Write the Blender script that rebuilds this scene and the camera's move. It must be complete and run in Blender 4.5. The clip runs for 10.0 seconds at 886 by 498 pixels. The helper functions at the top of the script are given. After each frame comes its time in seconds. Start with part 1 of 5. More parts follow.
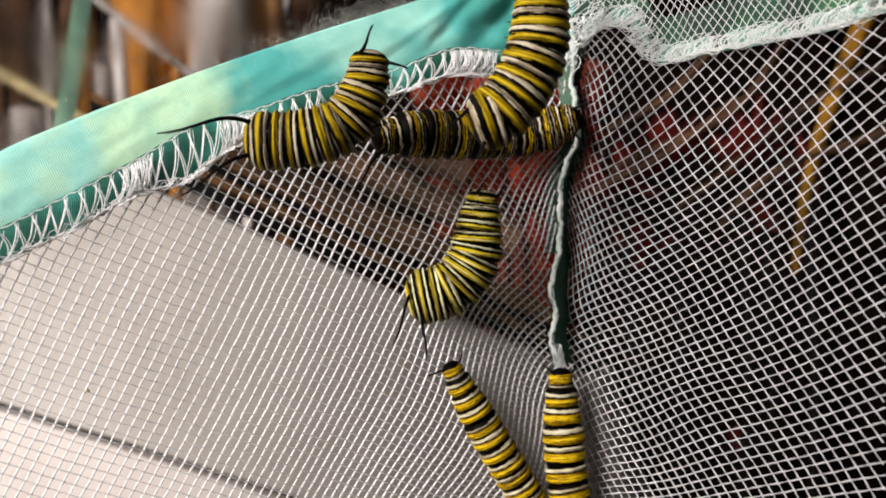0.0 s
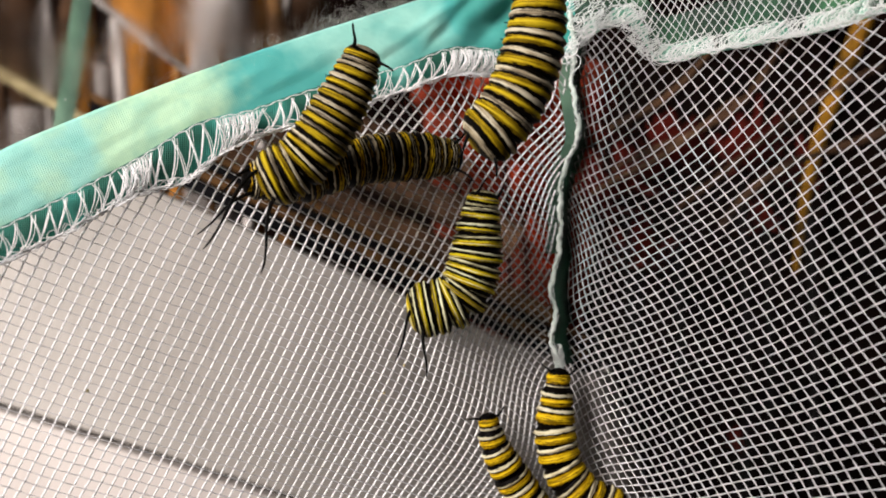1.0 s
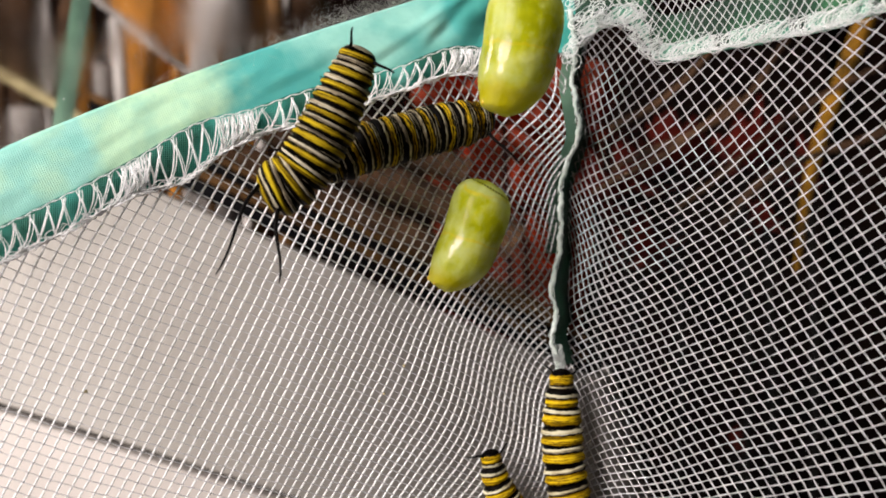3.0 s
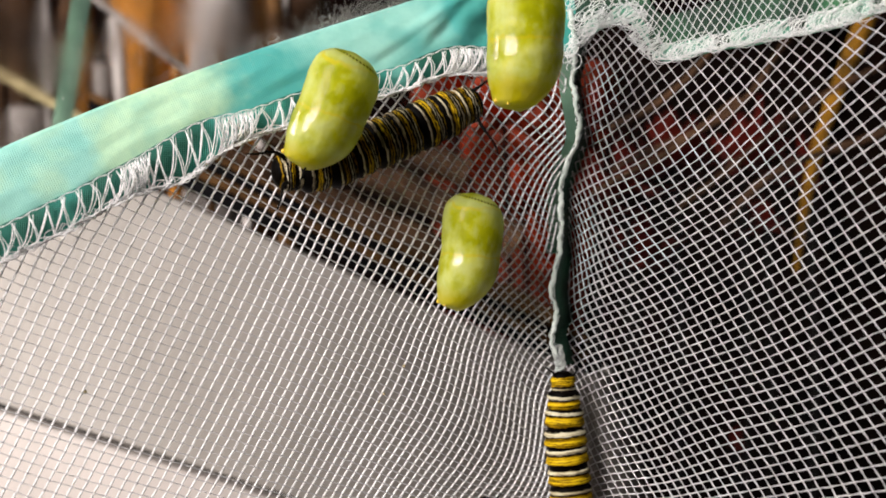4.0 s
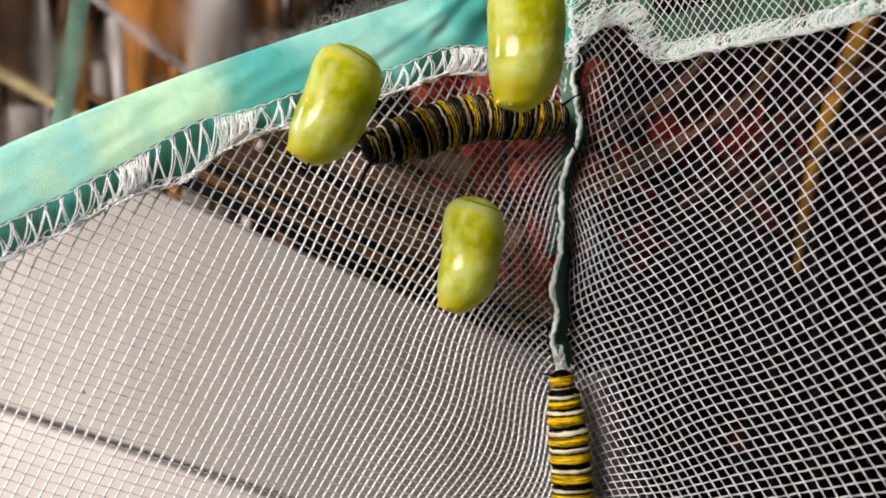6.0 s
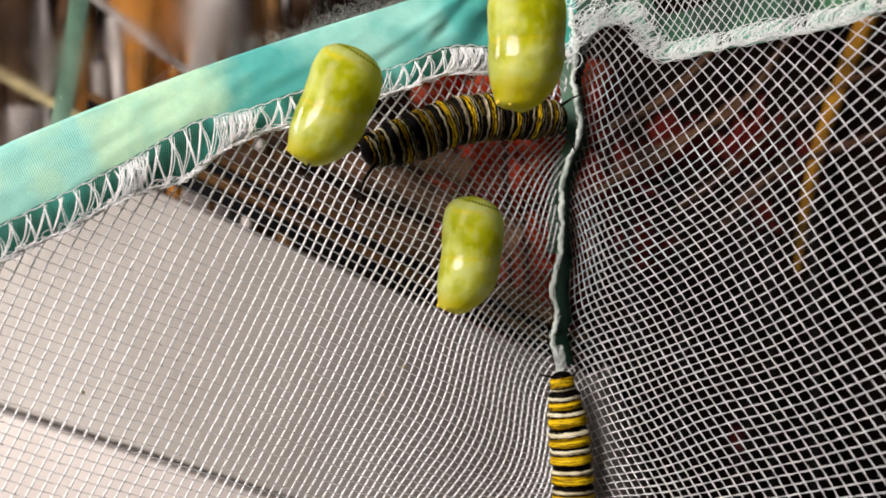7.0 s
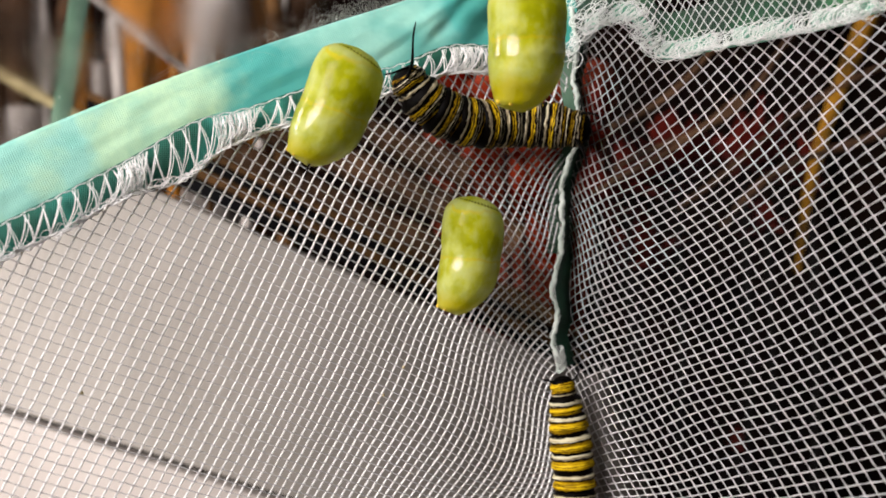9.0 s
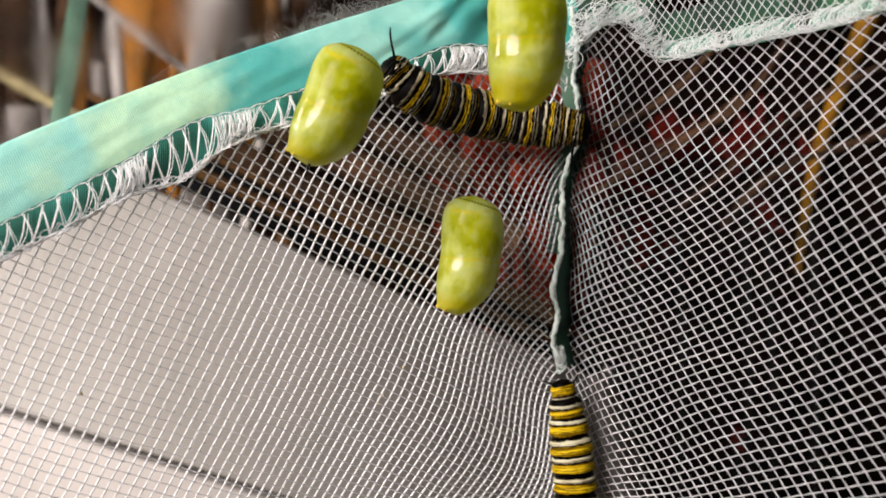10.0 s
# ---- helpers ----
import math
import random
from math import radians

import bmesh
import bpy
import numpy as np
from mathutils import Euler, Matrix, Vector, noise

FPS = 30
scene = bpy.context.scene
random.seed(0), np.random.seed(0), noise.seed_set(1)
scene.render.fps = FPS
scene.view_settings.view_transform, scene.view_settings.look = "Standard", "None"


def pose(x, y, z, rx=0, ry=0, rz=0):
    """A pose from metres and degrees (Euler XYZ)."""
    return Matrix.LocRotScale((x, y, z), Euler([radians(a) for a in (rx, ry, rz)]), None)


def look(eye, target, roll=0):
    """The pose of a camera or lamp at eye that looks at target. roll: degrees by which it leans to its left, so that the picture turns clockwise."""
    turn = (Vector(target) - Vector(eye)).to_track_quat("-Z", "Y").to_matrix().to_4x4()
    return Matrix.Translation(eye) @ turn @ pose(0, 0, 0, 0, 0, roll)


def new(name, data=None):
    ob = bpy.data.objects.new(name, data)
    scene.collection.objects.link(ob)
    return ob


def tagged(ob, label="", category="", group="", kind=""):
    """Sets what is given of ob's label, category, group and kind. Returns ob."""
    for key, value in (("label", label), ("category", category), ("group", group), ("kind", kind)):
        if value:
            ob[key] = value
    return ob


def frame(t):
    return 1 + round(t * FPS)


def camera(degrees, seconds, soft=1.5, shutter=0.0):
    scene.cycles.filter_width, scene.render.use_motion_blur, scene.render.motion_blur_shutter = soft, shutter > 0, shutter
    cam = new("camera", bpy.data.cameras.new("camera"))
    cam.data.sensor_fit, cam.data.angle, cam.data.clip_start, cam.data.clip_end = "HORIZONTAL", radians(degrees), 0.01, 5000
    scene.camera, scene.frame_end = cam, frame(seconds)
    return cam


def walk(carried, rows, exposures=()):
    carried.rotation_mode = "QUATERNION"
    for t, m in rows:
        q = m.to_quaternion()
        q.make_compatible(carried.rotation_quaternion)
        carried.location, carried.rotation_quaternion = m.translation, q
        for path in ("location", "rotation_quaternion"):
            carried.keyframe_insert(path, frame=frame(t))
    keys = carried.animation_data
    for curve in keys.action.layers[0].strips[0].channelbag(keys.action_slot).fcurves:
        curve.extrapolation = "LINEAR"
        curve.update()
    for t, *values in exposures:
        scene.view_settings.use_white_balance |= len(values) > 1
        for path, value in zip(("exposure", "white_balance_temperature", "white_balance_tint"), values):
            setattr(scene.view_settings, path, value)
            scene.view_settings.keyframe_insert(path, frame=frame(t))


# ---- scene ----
# Millimetres from the lens: x to the right, y away from it, z up. The lens is half a metre above the ground.
MM, LENS = 0.001, 0.5


def W(x, y, z):
    return Vector((x * MM, y * MM, LENS + z * MM))


# ---- camera: a slow push in of a few millimetres ----
cam = camera(40, 10.0, soft=1.8)
walk(cam, [(0.0, pose(0, 0, LENS, 90, 0, 0)), (10.0, pose(0, 0.0044, LENS, 90, 0, 0))], exposures=[(0.0, 0.50), (10.0, 0.43)])
cam.data.dof.use_dof = True
cam.data.dof.focus_distance = 0.240
cam.data.dof.aperture_fstop = 18

# ---- daylight ----
SUN_FROM = Vector((-0.66, -0.65, 0.39)).normalized()
sky_world = bpy.data.worlds.new("daylight")
scene.world = sky_world
sky_world.use_nodes = True
nt = sky_world.node_tree
sky = nt.nodes.new("ShaderNodeTexSky")
sky.sky_type, sky.sun_disc = "NISHITA", False
sky.sun_elevation = math.asin(SUN_FROM.z)
sky.sun_rotation = math.atan2(SUN_FROM.x, SUN_FROM.y)
nt.links.new(sky.outputs[0], nt.nodes["Background"].inputs[0])
nt.nodes["Background"].inputs[1].default_value = 0.05
sun = new("sun", bpy.data.lights.new("sun", "SUN"))
sun.data.energy, sun.data.angle, sun.data.color = 4.75, radians(36.0), (1.0, 0.915, 0.90)
sun.matrix_world = look((-3, -2, 3), Vector((-3, -2, 3)) - SUN_FROM)


# ---- materials ----
def material(name, rough=0.6, spec=0.4):
    m = bpy.data.materials.new(name)
    m.use_nodes = True
    n = m.node_tree.nodes
    b = n["Principled BSDF"]
    b.inputs["Roughness"].default_value = rough
    b.inputs["Specular IOR Level"].default_value = spec
    return m, m.node_tree, b


def node(tree, kind, **inputs):
    n = tree.nodes.new(kind)
    for key, value in inputs.items():
        n.inputs[key.replace("_", " ")].default_value = value
    return n


def ramp(tree, source, stops, ease="LINEAR"):
    r = tree.nodes.new("ShaderNodeValToRGB")
    r.color_ramp.interpolation = ease
    els = r.color_ramp.elements
    while len(els) < len(stops):
        els.new(0.5)
    for e, (p, c) in zip(els, stops):
        e.position, e.color = p, (*c, 1)
    if source is not None:
        tree.links.new(source, r.inputs[0])
    return r.outputs[0]


def bump(tree, b, height, strength, distance):
    n = node(tree, "ShaderNodeBump", Strength=strength, Distance=distance)
    tree.links.new(height, n.inputs["Height"])
    tree.links.new(n.outputs[0], b.inputs["Normal"])


def coords(tree, which="Object"):
    return tree.nodes.new("ShaderNodeTexCoord").outputs[which]


def noise_of(tree, scale, detail=4.0, at=None, rough=0.55):
    n = node(tree, "ShaderNodeTexNoise", Scale=scale, Detail=detail, Roughness=rough)
    tree.links.new(at if at is not None else coords(tree), n.inputs["Vector"])
    return n.outputs["Fac"]


def maths(tree, op, a, b):
    n = tree.nodes.new("ShaderNodeMath")
    n.operation = op
    for i, v in enumerate((a, b)):
        if isinstance(v, (int, float)):
            n.inputs[i].default_value = v
        else:
            tree.links.new(v, n.inputs[i])
    return n.outputs[0]


def mixed(tree, fac, a, b):
    n = tree.nodes.new("ShaderNodeMix")
    n.data_type = "RGBA"
    for i, v in ((0, fac), (6, a), (7, b)):
        if isinstance(v, (int, float)):
            n.inputs[i].default_value = v
        elif isinstance(v, tuple):
            n.inputs[i].default_value = (*v, 1)
        else:
            tree.links.new(v, n.inputs[i])
    return n.outputs[2]


def mottled(name, low, high, scale, rough=0.7, grain=0.4, depth=0.0004, spec=0.3, upright=1.0):
    """Two-scale mottling between two colours, with grain in relief. upright below 1 draws it out into upright streaks."""
    m, t, b = material(name, rough, spec)
    drawn = t.nodes.new("ShaderNodeMapping")
    drawn.inputs["Scale"].default_value = (1.0, 1.0, upright)
    t.links.new(coords(t), drawn.inputs[0])
    big, fine = noise_of(t, scale, 5, drawn.outputs[0]), noise_of(t, scale * 9, 3, drawn.outputs[0])
    f = maths(t, "ADD", maths(t, "MULTIPLY", big, 0.7), maths(t, "MULTIPLY", fine, 0.3))
    t.links.new(ramp(t, f, [(0.36, low), (0.64, high)]), b.inputs["Base Color"])
    bump(t, b, fine, grain, depth)
    return m


def larva_skin(name, stops, rough=0.5, ends=False):
    """Cross bands along each body segment, with ragged wandering edges, creases and fine folds."""
    m, t, b = material(name, rough, 0.035)
    at = coords(t)
    sep = t.nodes.new("ShaderNodeSeparateXYZ")
    t.links.new(at, sep.inputs[0])
    info = t.nodes.new("ShaderNodeObjectInfo")
    shift = t.nodes.new("ShaderNodeVectorMath")
    t.links.new(at, shift.inputs[0])
    offs = node(t, "ShaderNodeCombineXYZ", X=0.0, Y=0.0)
    t.links.new(maths(t, "MULTIPLY", info.outputs["Random"], 0.05), offs.inputs[1])
    t.links.new(offs.outputs[0], shift.inputs[1])
    own_at = shift.outputs[0]
    wob = maths(t, "SUBTRACT", noise_of(t, 0.55 / MM, 3.0, own_at), 0.5)
    rag = maths(t, "SUBTRACT", noise_of(t, 3.5 / MM, 2.0, own_at), 0.5)
    jit = maths(t, "ADD", maths(t, "MULTIPLY", wob, 0.36), maths(t, "MULTIPLY", rag, 0.17))
    own = maths(t, "MULTIPLY", maths(t, "SUBTRACT", info.outputs["Random"], 0.5), 0.16)
    along = maths(t, "ADD", maths(t, "MULTIPLY", sep.outputs[2], 1.0 / (3.9 * MM)), 0.5)
    f = maths(t, "ADD", along, maths(t, "ADD", jit, own))
    f = maths(t, "MINIMUM", f, 0.99) if ends else maths(t, "FRACT", f, 0.0)
    base = ramp(t, f, stops)
    fine = noise_of(t, 1500.0, 2.0, own_at)
    lines = t.nodes.new("ShaderNodeMapping")
    lines.inputs["Scale"].default_value = (0.26, 0.26, 2.0)
    t.links.new(own_at, lines.inputs[0])
    streak = noise_of(t, 1.0 / MM, 3.0, lines.outputs[0])
    shade = ramp(t, maths(t, "ADD", maths(t, "MULTIPLY", streak, 0.7), maths(t, "MULTIPLY", fine, 0.3)), [(0.40, (0.06, 0.035, 0.02)), (0.485, (0.50, 0.42, 0.32)), (0.53, (0.92, 0.88, 0.82)), (0.64, (1, 1, 1))])
    mul = t.nodes.new("ShaderNodeMix")
    mul.data_type, mul.blend_type = "RGBA", "MULTIPLY"
    mul.inputs[0].default_value = 0.85
    t.links.new(base, mul.inputs[6])
    t.links.new(shade, mul.inputs[7])
    t.links.new(mul.outputs[2], b.inputs["Base Color"])
    stretch = t.nodes.new("ShaderNodeMapping")
    stretch.inputs["Scale"].default_value = (0.35, 0.35, 1.5)
    t.links.new(own_at, stretch.inputs[0])
    bump(t, b, noise_of(t, 900.0, 3.0, stretch.outputs[0]), 0.75, 0.0004)
    return m


BLACK, WHITE, YELLOW, OCHRE = (0.0022, 0.0016, 0.0012), (0.50, 0.48, 0.34), (0.54, 0.38, 0.008), (0.38, 0.24, 0.005)
CREASE = (0.05, 0.03, 0.004)


def bands(*rows):
    """Colour bands with edges a little soft, from (start, colour) rows."""
    out = []
    for i, (p, c) in enumerate(rows):
        if i:
            out.append((p - 0.02, rows[i - 1][1]))
        out.append((p + (0.02 if i else 0), c))
    return out


def skin_set(name, white, yellow, ochre, kind):
    b = BLACK
    rows = {
        "green": ((0.0, b), (0.08, white), (0.25, b), (0.44, ochre), (0.52, yellow), (0.64, white), (0.69, yellow), (0.77, b)),
        "pale": ((0.0, b), (0.06, white), (0.29, b), (0.44, ochre), (0.52, yellow), (0.72, ochre), (0.79, b)),
        "warm": ((0.0, b), (0.05, white), (0.25, b), (0.35, ochre), (0.43, yellow), (0.61, CREASE), (0.65, yellow), (0.76, ochre), (0.83, b)),
        "dark": ((0.0, b), (0.15, white), (0.25, b), (0.40, yellow), (0.44, b), (0.50, yellow), (0.535, b), (0.63, white), (0.655, b), (0.77, white), (0.81, b), (0.92, ochre), (0.945, b))}[kind]
    return larva_skin(name, bands(*rows), ends=kind in ("warm", "dark"))


SKIN_WARM = skin_set("striped_skin", WHITE, YELLOW, OCHRE, "warm")
SKIN_PALE = skin_set("striped_pale_skin", (0.47, 0.44, 0.33), (0.44, 0.335, 0.012), (0.27, 0.19, 0.008), "pale")
SKIN_GREEN = skin_set("striped_greenish_skin", (0.58, 0.60, 0.40), (0.56, 0.45, 0.012), (0.36, 0.31, 0.012), "green")
SKIN_DARK = skin_set("striped_dark_skin", (0.78, 0.72, 0.52), (0.66, 0.44, 0.012), (0.60, 0.38, 0.015), "dark")
HORN = mottled("black_horn", (0.0015, 0.0013, 0.0012), (0.004, 0.0035, 0.003), 900, 0.6, 0.3, 0.0001, 0.06)


def pupa_shell():
    m, t, b = material("jade_pupa_shell", 0.38, 0.15)
    at = coords(t)
    sep = t.nodes.new("ShaderNodeSeparateXYZ")
    t.links.new(at, sep.inputs[0])
    cloud = noise_of(t, 170, 3, at)
    base = ramp(t, cloud, [(0.30, (0.33, 0.36, 0.003)), (0.50, (0.50, 0.52, 0.006)), (0.68, (0.62, 0.61, 0.02))])
    # Waxy pale patches, drawn out round the body, over the wing cases and the abdomen.
    squat = t.nodes.new("ShaderNodeMapping")
    squat.inputs["Scale"].default_value = (1.0, 1.0, 0.85)
    t.links.new(at, squat.inputs[0])
    pale = noise_of(t, 200, 4.0, squat.outputs[0], 0.6)
    wing = ramp(t, pale, [(0.40, (0, 0, 0)), (0.54, (0.36, 0.36, 0.36)), (0.72, (0.78, 0.78, 0.78))])
    col = mixed(t, wing, base, (0.68, 0.77, 0.34))
    lift = maths(t, "DIVIDE", sep.outputs[2], 24 * MM)
    wavy = maths(t, "ADD", lift, maths(t, "MULTIPLY", cloud, 0.2))
    gold = ramp(t, wavy, [(0.0, (0, 0, 0)), (0.90, (0, 0, 0)), (1.06, (0.7, 0.7, 0.7))])
    col = mixed(t, gold, col, (0.52, 0.42, 0.006))
    # The cut of the wing cases: a fine yellow line across the waist, and one below the rim.
    for low, high, most in ((0.222, 0.245, 0.7), (0.615, 0.640, 0.55)):
        line = ramp(t, wavy, [(low, (0, 0, 0)), (low + 0.004, (most, most, most)), (high, (most, most, most)), (high + 0.008, (0, 0, 0))])
        col = mixed(t, line, col, (0.66, 0.55, 0.010))
    # A narrow leaning rim of black beads round the top, above a pale ring.
    leaning = maths(t, "ADD", lift, maths(t, "MULTIPLY", sep.outputs[1], 7.0))
    rim = ramp(t, leaning, [(0.0, (0, 0, 0)), (0.046, (0, 0, 0)), (0.050, (1, 1, 1)), (0.064, (1, 1, 1)), (0.068, (0, 0, 0))])
    ang = maths(t, "ARCTAN2", sep.outputs[1], sep.outputs[0])
    bead = maths(t, "GREATER_THAN", maths(t, "SINE", maths(t, "MULTIPLY", ang, 44.0), 0.0), -0.45)
    col = mixed(t, maths(t, "MULTIPLY", rim, bead), col, (0.006, 0.006, 0.004))
    ring = ramp(t, leaning, [(0.068, (0, 0, 0)), (0.085, (0.45, 0.45, 0.45)), (0.12, (0.35, 0.35, 0.35)), (0.16, (0, 0, 0))])
    col = mixed(t, ring, col, (0.50, 0.58, 0.30))
    ringy = node(t, "ShaderNodeTexWave", Scale=95.0, Distortion=1.0)
    ringy.bands_direction = "Z"
    t.links.new(at, ringy.inputs["Vector"])
    t.links.new(col, b.inputs["Base Color"])
    # The wing cases are glossy; the ringed abdomen has a dull bloom.
    t.links.new(ramp(t, wavy, [(0.0, (0.12, 0.12, 0.12)), (0.58, (0.12, 0.12, 0.12)), (0.70, (1, 1, 1)), (0.92, (1, 1, 1)), (1.05, (0.35, 0.35, 0.35))]), b.inputs["Coat Weight"])
    b.inputs["Coat Roughness"].default_value = 0.08
    lumps = maths(t, "ADD", maths(t, "MULTIPLY", noise_of(t, 330, 2, at), 1.0), maths(t, "MULTIPLY", noise_of(t, 1100, 2, at), 0.12))
    bump(t, b, maths(t, "ADD", maths(t, "MULTIPLY", ringy.outputs["Fac"], 0.15), lumps), 0.4, 0.0009)
    through_light = t.nodes.new("ShaderNodeBsdfTranslucent")
    t.links.new(mixed(t, 0.5, col, (0.80, 0.85, 0.03)), through_light.inputs[0])
    blend = t.nodes.new("ShaderNodeMixShader")
    blend.inputs[0].default_value = 0.45
    t.links.new(b.outputs[0], blend.inputs[1])
    t.links.new(through_light.outputs[0], blend.inputs[2])
    t.links.new(blend.outputs[0], t.nodes["Material Output"].inputs[0])
    return m


SHELL = pupa_shell()
GOLD = mottled("gold_spot", (0.55, 0.38, 0.02), (0.7, 0.5, 0.05), 900, 0.3)


def thread_mat(name, low, high, shine=0.5, rough=0.32, deep=1.0, sheer=0.0):
    m, t, b = material(name, rough, shine)
    f = noise_of(t, 160, 3)
    t.links.new(ramp(t, f, [(0.3, low), (0.7, high)]), b.inputs["Base Color"])
    bump(t, b, noise_of(t, 2600, 2), 0.35, 0.00008)
    b.inputs["Subsurface Weight"].default_value = deep
    b.inputs["Subsurface Radius"].default_value = (0.0009, 0.0009, 0.0009)
    b.inputs["Subsurface Scale"].default_value = 1.0
    b.inputs["Alpha"].default_value = 1.0 - sheer
    return m


# White yarn as on the left, its weaker light put into a greyer colour.
NET_DIMMED = thread_mat("dimmed_white_netting_yarn", (0.58, 0.57, 0.585), (0.80, 0.79, 0.80))
NET = thread_mat("white_netting_yarn", (0.84, 0.83, 0.815), (0.95, 0.945, 0.935), sheer=0.1)
NET_FINE = thread_mat("fine_white_netting_yarn", (0.90, 0.89, 0.88), (0.96, 0.955, 0.95), sheer=0.64)
HEM_THREAD = thread_mat("soft_white_hem_thread", (0.62, 0.66, 0.62), (0.86, 0.88, 0.85), 0.3, 0.55)
STITCH = thread_mat("white_overlock_thread", (0.86, 0.86, 0.85), (0.95, 0.95, 0.94), 0.4, 0.5, 0.35)
CORD = thread_mat("greenish_white_cord_thread", (0.36, 0.43, 0.38), (0.60, 0.66, 0.61), 0.2, 0.6)


def cloth(name, stops, scale):
    m, t, b = material(name, 0.5, 0.35)
    at = coords(t)
    base = ramp(t, noise_of(t, scale, 1.5, at, 0.4), stops)
    streak = noise_of(t, 900, 3, at)
    col = mixed(t, maths(t, "MULTIPLY", streak, 0.35), base, tuple(0.5 * c for c in stops[len(stops) // 2][1]))
    t.links.new(col, b.inputs["Base Color"])
    total = None
    for axis in ("X", "Z"):
        w = node(t, "ShaderNodeTexWave", Scale=900.0, Distortion=0.6)
        w.bands_direction = axis
        w.inputs["Detail Scale"].default_value = 2.0
        t.links.new(at, w.inputs["Vector"])
        total = w.outputs["Fac"] if total is None else maths(t, "ADD", total, w.outputs["Fac"])
    total = maths(t, "ADD", total, maths(t, "MULTIPLY", noise_of(t, 220, 4, at), 1.3))
    bump(t, b, total, 0.5, 0.00022)
    b.inputs["Sheen Weight"].default_value = 0.06
    return m


def dyed_band():
    """Cloth dyed in broad soft patches one after another along the band, in a fine weave."""
    m, t, b = material("dyed_band_cloth", 0.5, 0.35)
    at = coords(t)
    sep = t.nodes.new("ShaderNodeSeparateXYZ")
    t.links.new(at, sep.inputs[0])
    swirl = maths(t, "MULTIPLY", maths(t, "SUBTRACT", noise_of(t, 60, 4, at, 0.5), 0.5), 0.045)
    slant = maths(t, "MULTIPLY", maths(t, "SUBTRACT", sep.outputs[2], LENS + 0.02), -0.2)
    x = maths(t, "ADD", maths(t, "SUBTRACT", sep.outputs[0], slant), swirl)
    f = maths(t, "DIVIDE", maths(t, "ADD", x, 0.090), 0.125)
    pale, aqua, teal, deep = (0.56, 0.82, 0.53), (0.36, 0.73, 0.62), (0.06, 0.40, 0.37), (0.02, 0.26, 0.215)
    base = ramp(t, f, [(0.0, pale), (0.05, pale), (0.10, aqua), (0.155, aqua), (0.20, pale), (0.35, pale), (0.42, teal), (0.49, teal), (0.57, aqua), (0.68, aqua), (0.76, teal), (0.85, deep)])
    cloud = ramp(t, noise_of(t, 190, 4, at, 0.6), [(0.42, (0, 0, 0)), (0.70, (0.35, 0.35, 0.35))])
    base = mixed(t, cloud, base, (0.12, 0.50, 0.43))
    total = None
    bias = t.nodes.new("ShaderNodeMapping")
    bias.inputs["Rotation"].default_value = (0, radians(27), 0)
    t.links.new(at, bias.inputs[0])
    for axis in ("X", "Z"):
        w = node(t, "ShaderNodeTexWave", Scale=800.0, Distortion=2.0)
        w.bands_direction = axis
        t.links.new(bias.outputs[0], w.inputs["Vector"])
        total = w.outputs["Fac"] if total is None else maths(t, "ADD", total, w.outputs["Fac"])
    streak = maths(t, "ADD", maths(t, "MULTIPLY", noise_of(t, 900, 3, at), 0.25), maths(t, "MULTIPLY", total, 0.10))
    t.links.new(mixed(t, streak, base, (0.10, 0.36, 0.30)), b.inputs["Base Color"])
    bump(t, b, maths(t, "ADD", maths(t, "MULTIPLY", total, 1.0), maths(t, "MULTIPLY", noise_of(t, 220, 4, at), 1.2)), 0.3, 0.0003)
    b.inputs["Sheen Weight"].default_value = 0.06
    return m


BAND = dyed_band()
DYED = cloth("tie_dyed_green_cloth", [(0.30, (0.02, 0.27, 0.25)), (0.42, (0.09, 0.46, 0.42)), (0.50, (0.30, 0.66, 0.55)), (0.58, (0.50, 0.76, 0.42)), (0.72, (0.16, 0.55, 0.50))], 38)
TEAL = cloth("teal_tape_cloth", [(0.36, (0.005, 0.09, 0.05)), (0.50, (0.010, 0.17, 0.12)), (0.60, (0.045, 0.34, 0.27)), (0.74, (0.25, 0.62, 0.55))], 90)
PALE_CLOTH = cloth("pale_green_lining", [(0.35, (0.10, 0.32, 0.21)), (0.5, (0.20, 0.46, 0.33)), (0.65, (0.36, 0.58, 0.45))], 90)
FADED = cloth("faded_green_cloth", [(0.35, (0.06, 0.13, 0.085)), (0.5, (0.10, 0.20, 0.13)), (0.65, (0.16, 0.28, 0.19))], 90)
STRAP = cloth("mid_green_cloth", [(0.35, (0.003, 0.024, 0.010)), (0.5, (0.010, 0.065, 0.027)), (0.65, (0.045, 0.17, 0.07))], 90)
DEEP = cloth("deep_green_tape_cloth", [(0.35, (0.002, 0.024, 0.012)), (0.5, (0.006, 0.06, 0.03)), (0.65, (0.014, 0.13, 0.065))], 90)

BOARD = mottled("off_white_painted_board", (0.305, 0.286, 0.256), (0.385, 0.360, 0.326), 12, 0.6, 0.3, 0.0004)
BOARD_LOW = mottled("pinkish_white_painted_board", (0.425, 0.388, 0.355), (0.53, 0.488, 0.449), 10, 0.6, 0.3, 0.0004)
RUBBER = mottled("black_edge_strip", (0.0015, 0.0015, 0.0018), (0.005, 0.005, 0.006), 60, 0.8, 0.4, 0.0004, 0.06)
WOOD = mottled("brown_batten_wood", (0.03, 0.015, 0.006), (0.15, 0.075, 0.025), 60, 0.8, 0.5, 0.001, 0.1)
BARK = mottled("grey_brown_bark", (0.006, 0.004, 0.003), (0.085, 0.044, 0.022), 45, 0.9, 0.8, 0.002, 0.1)
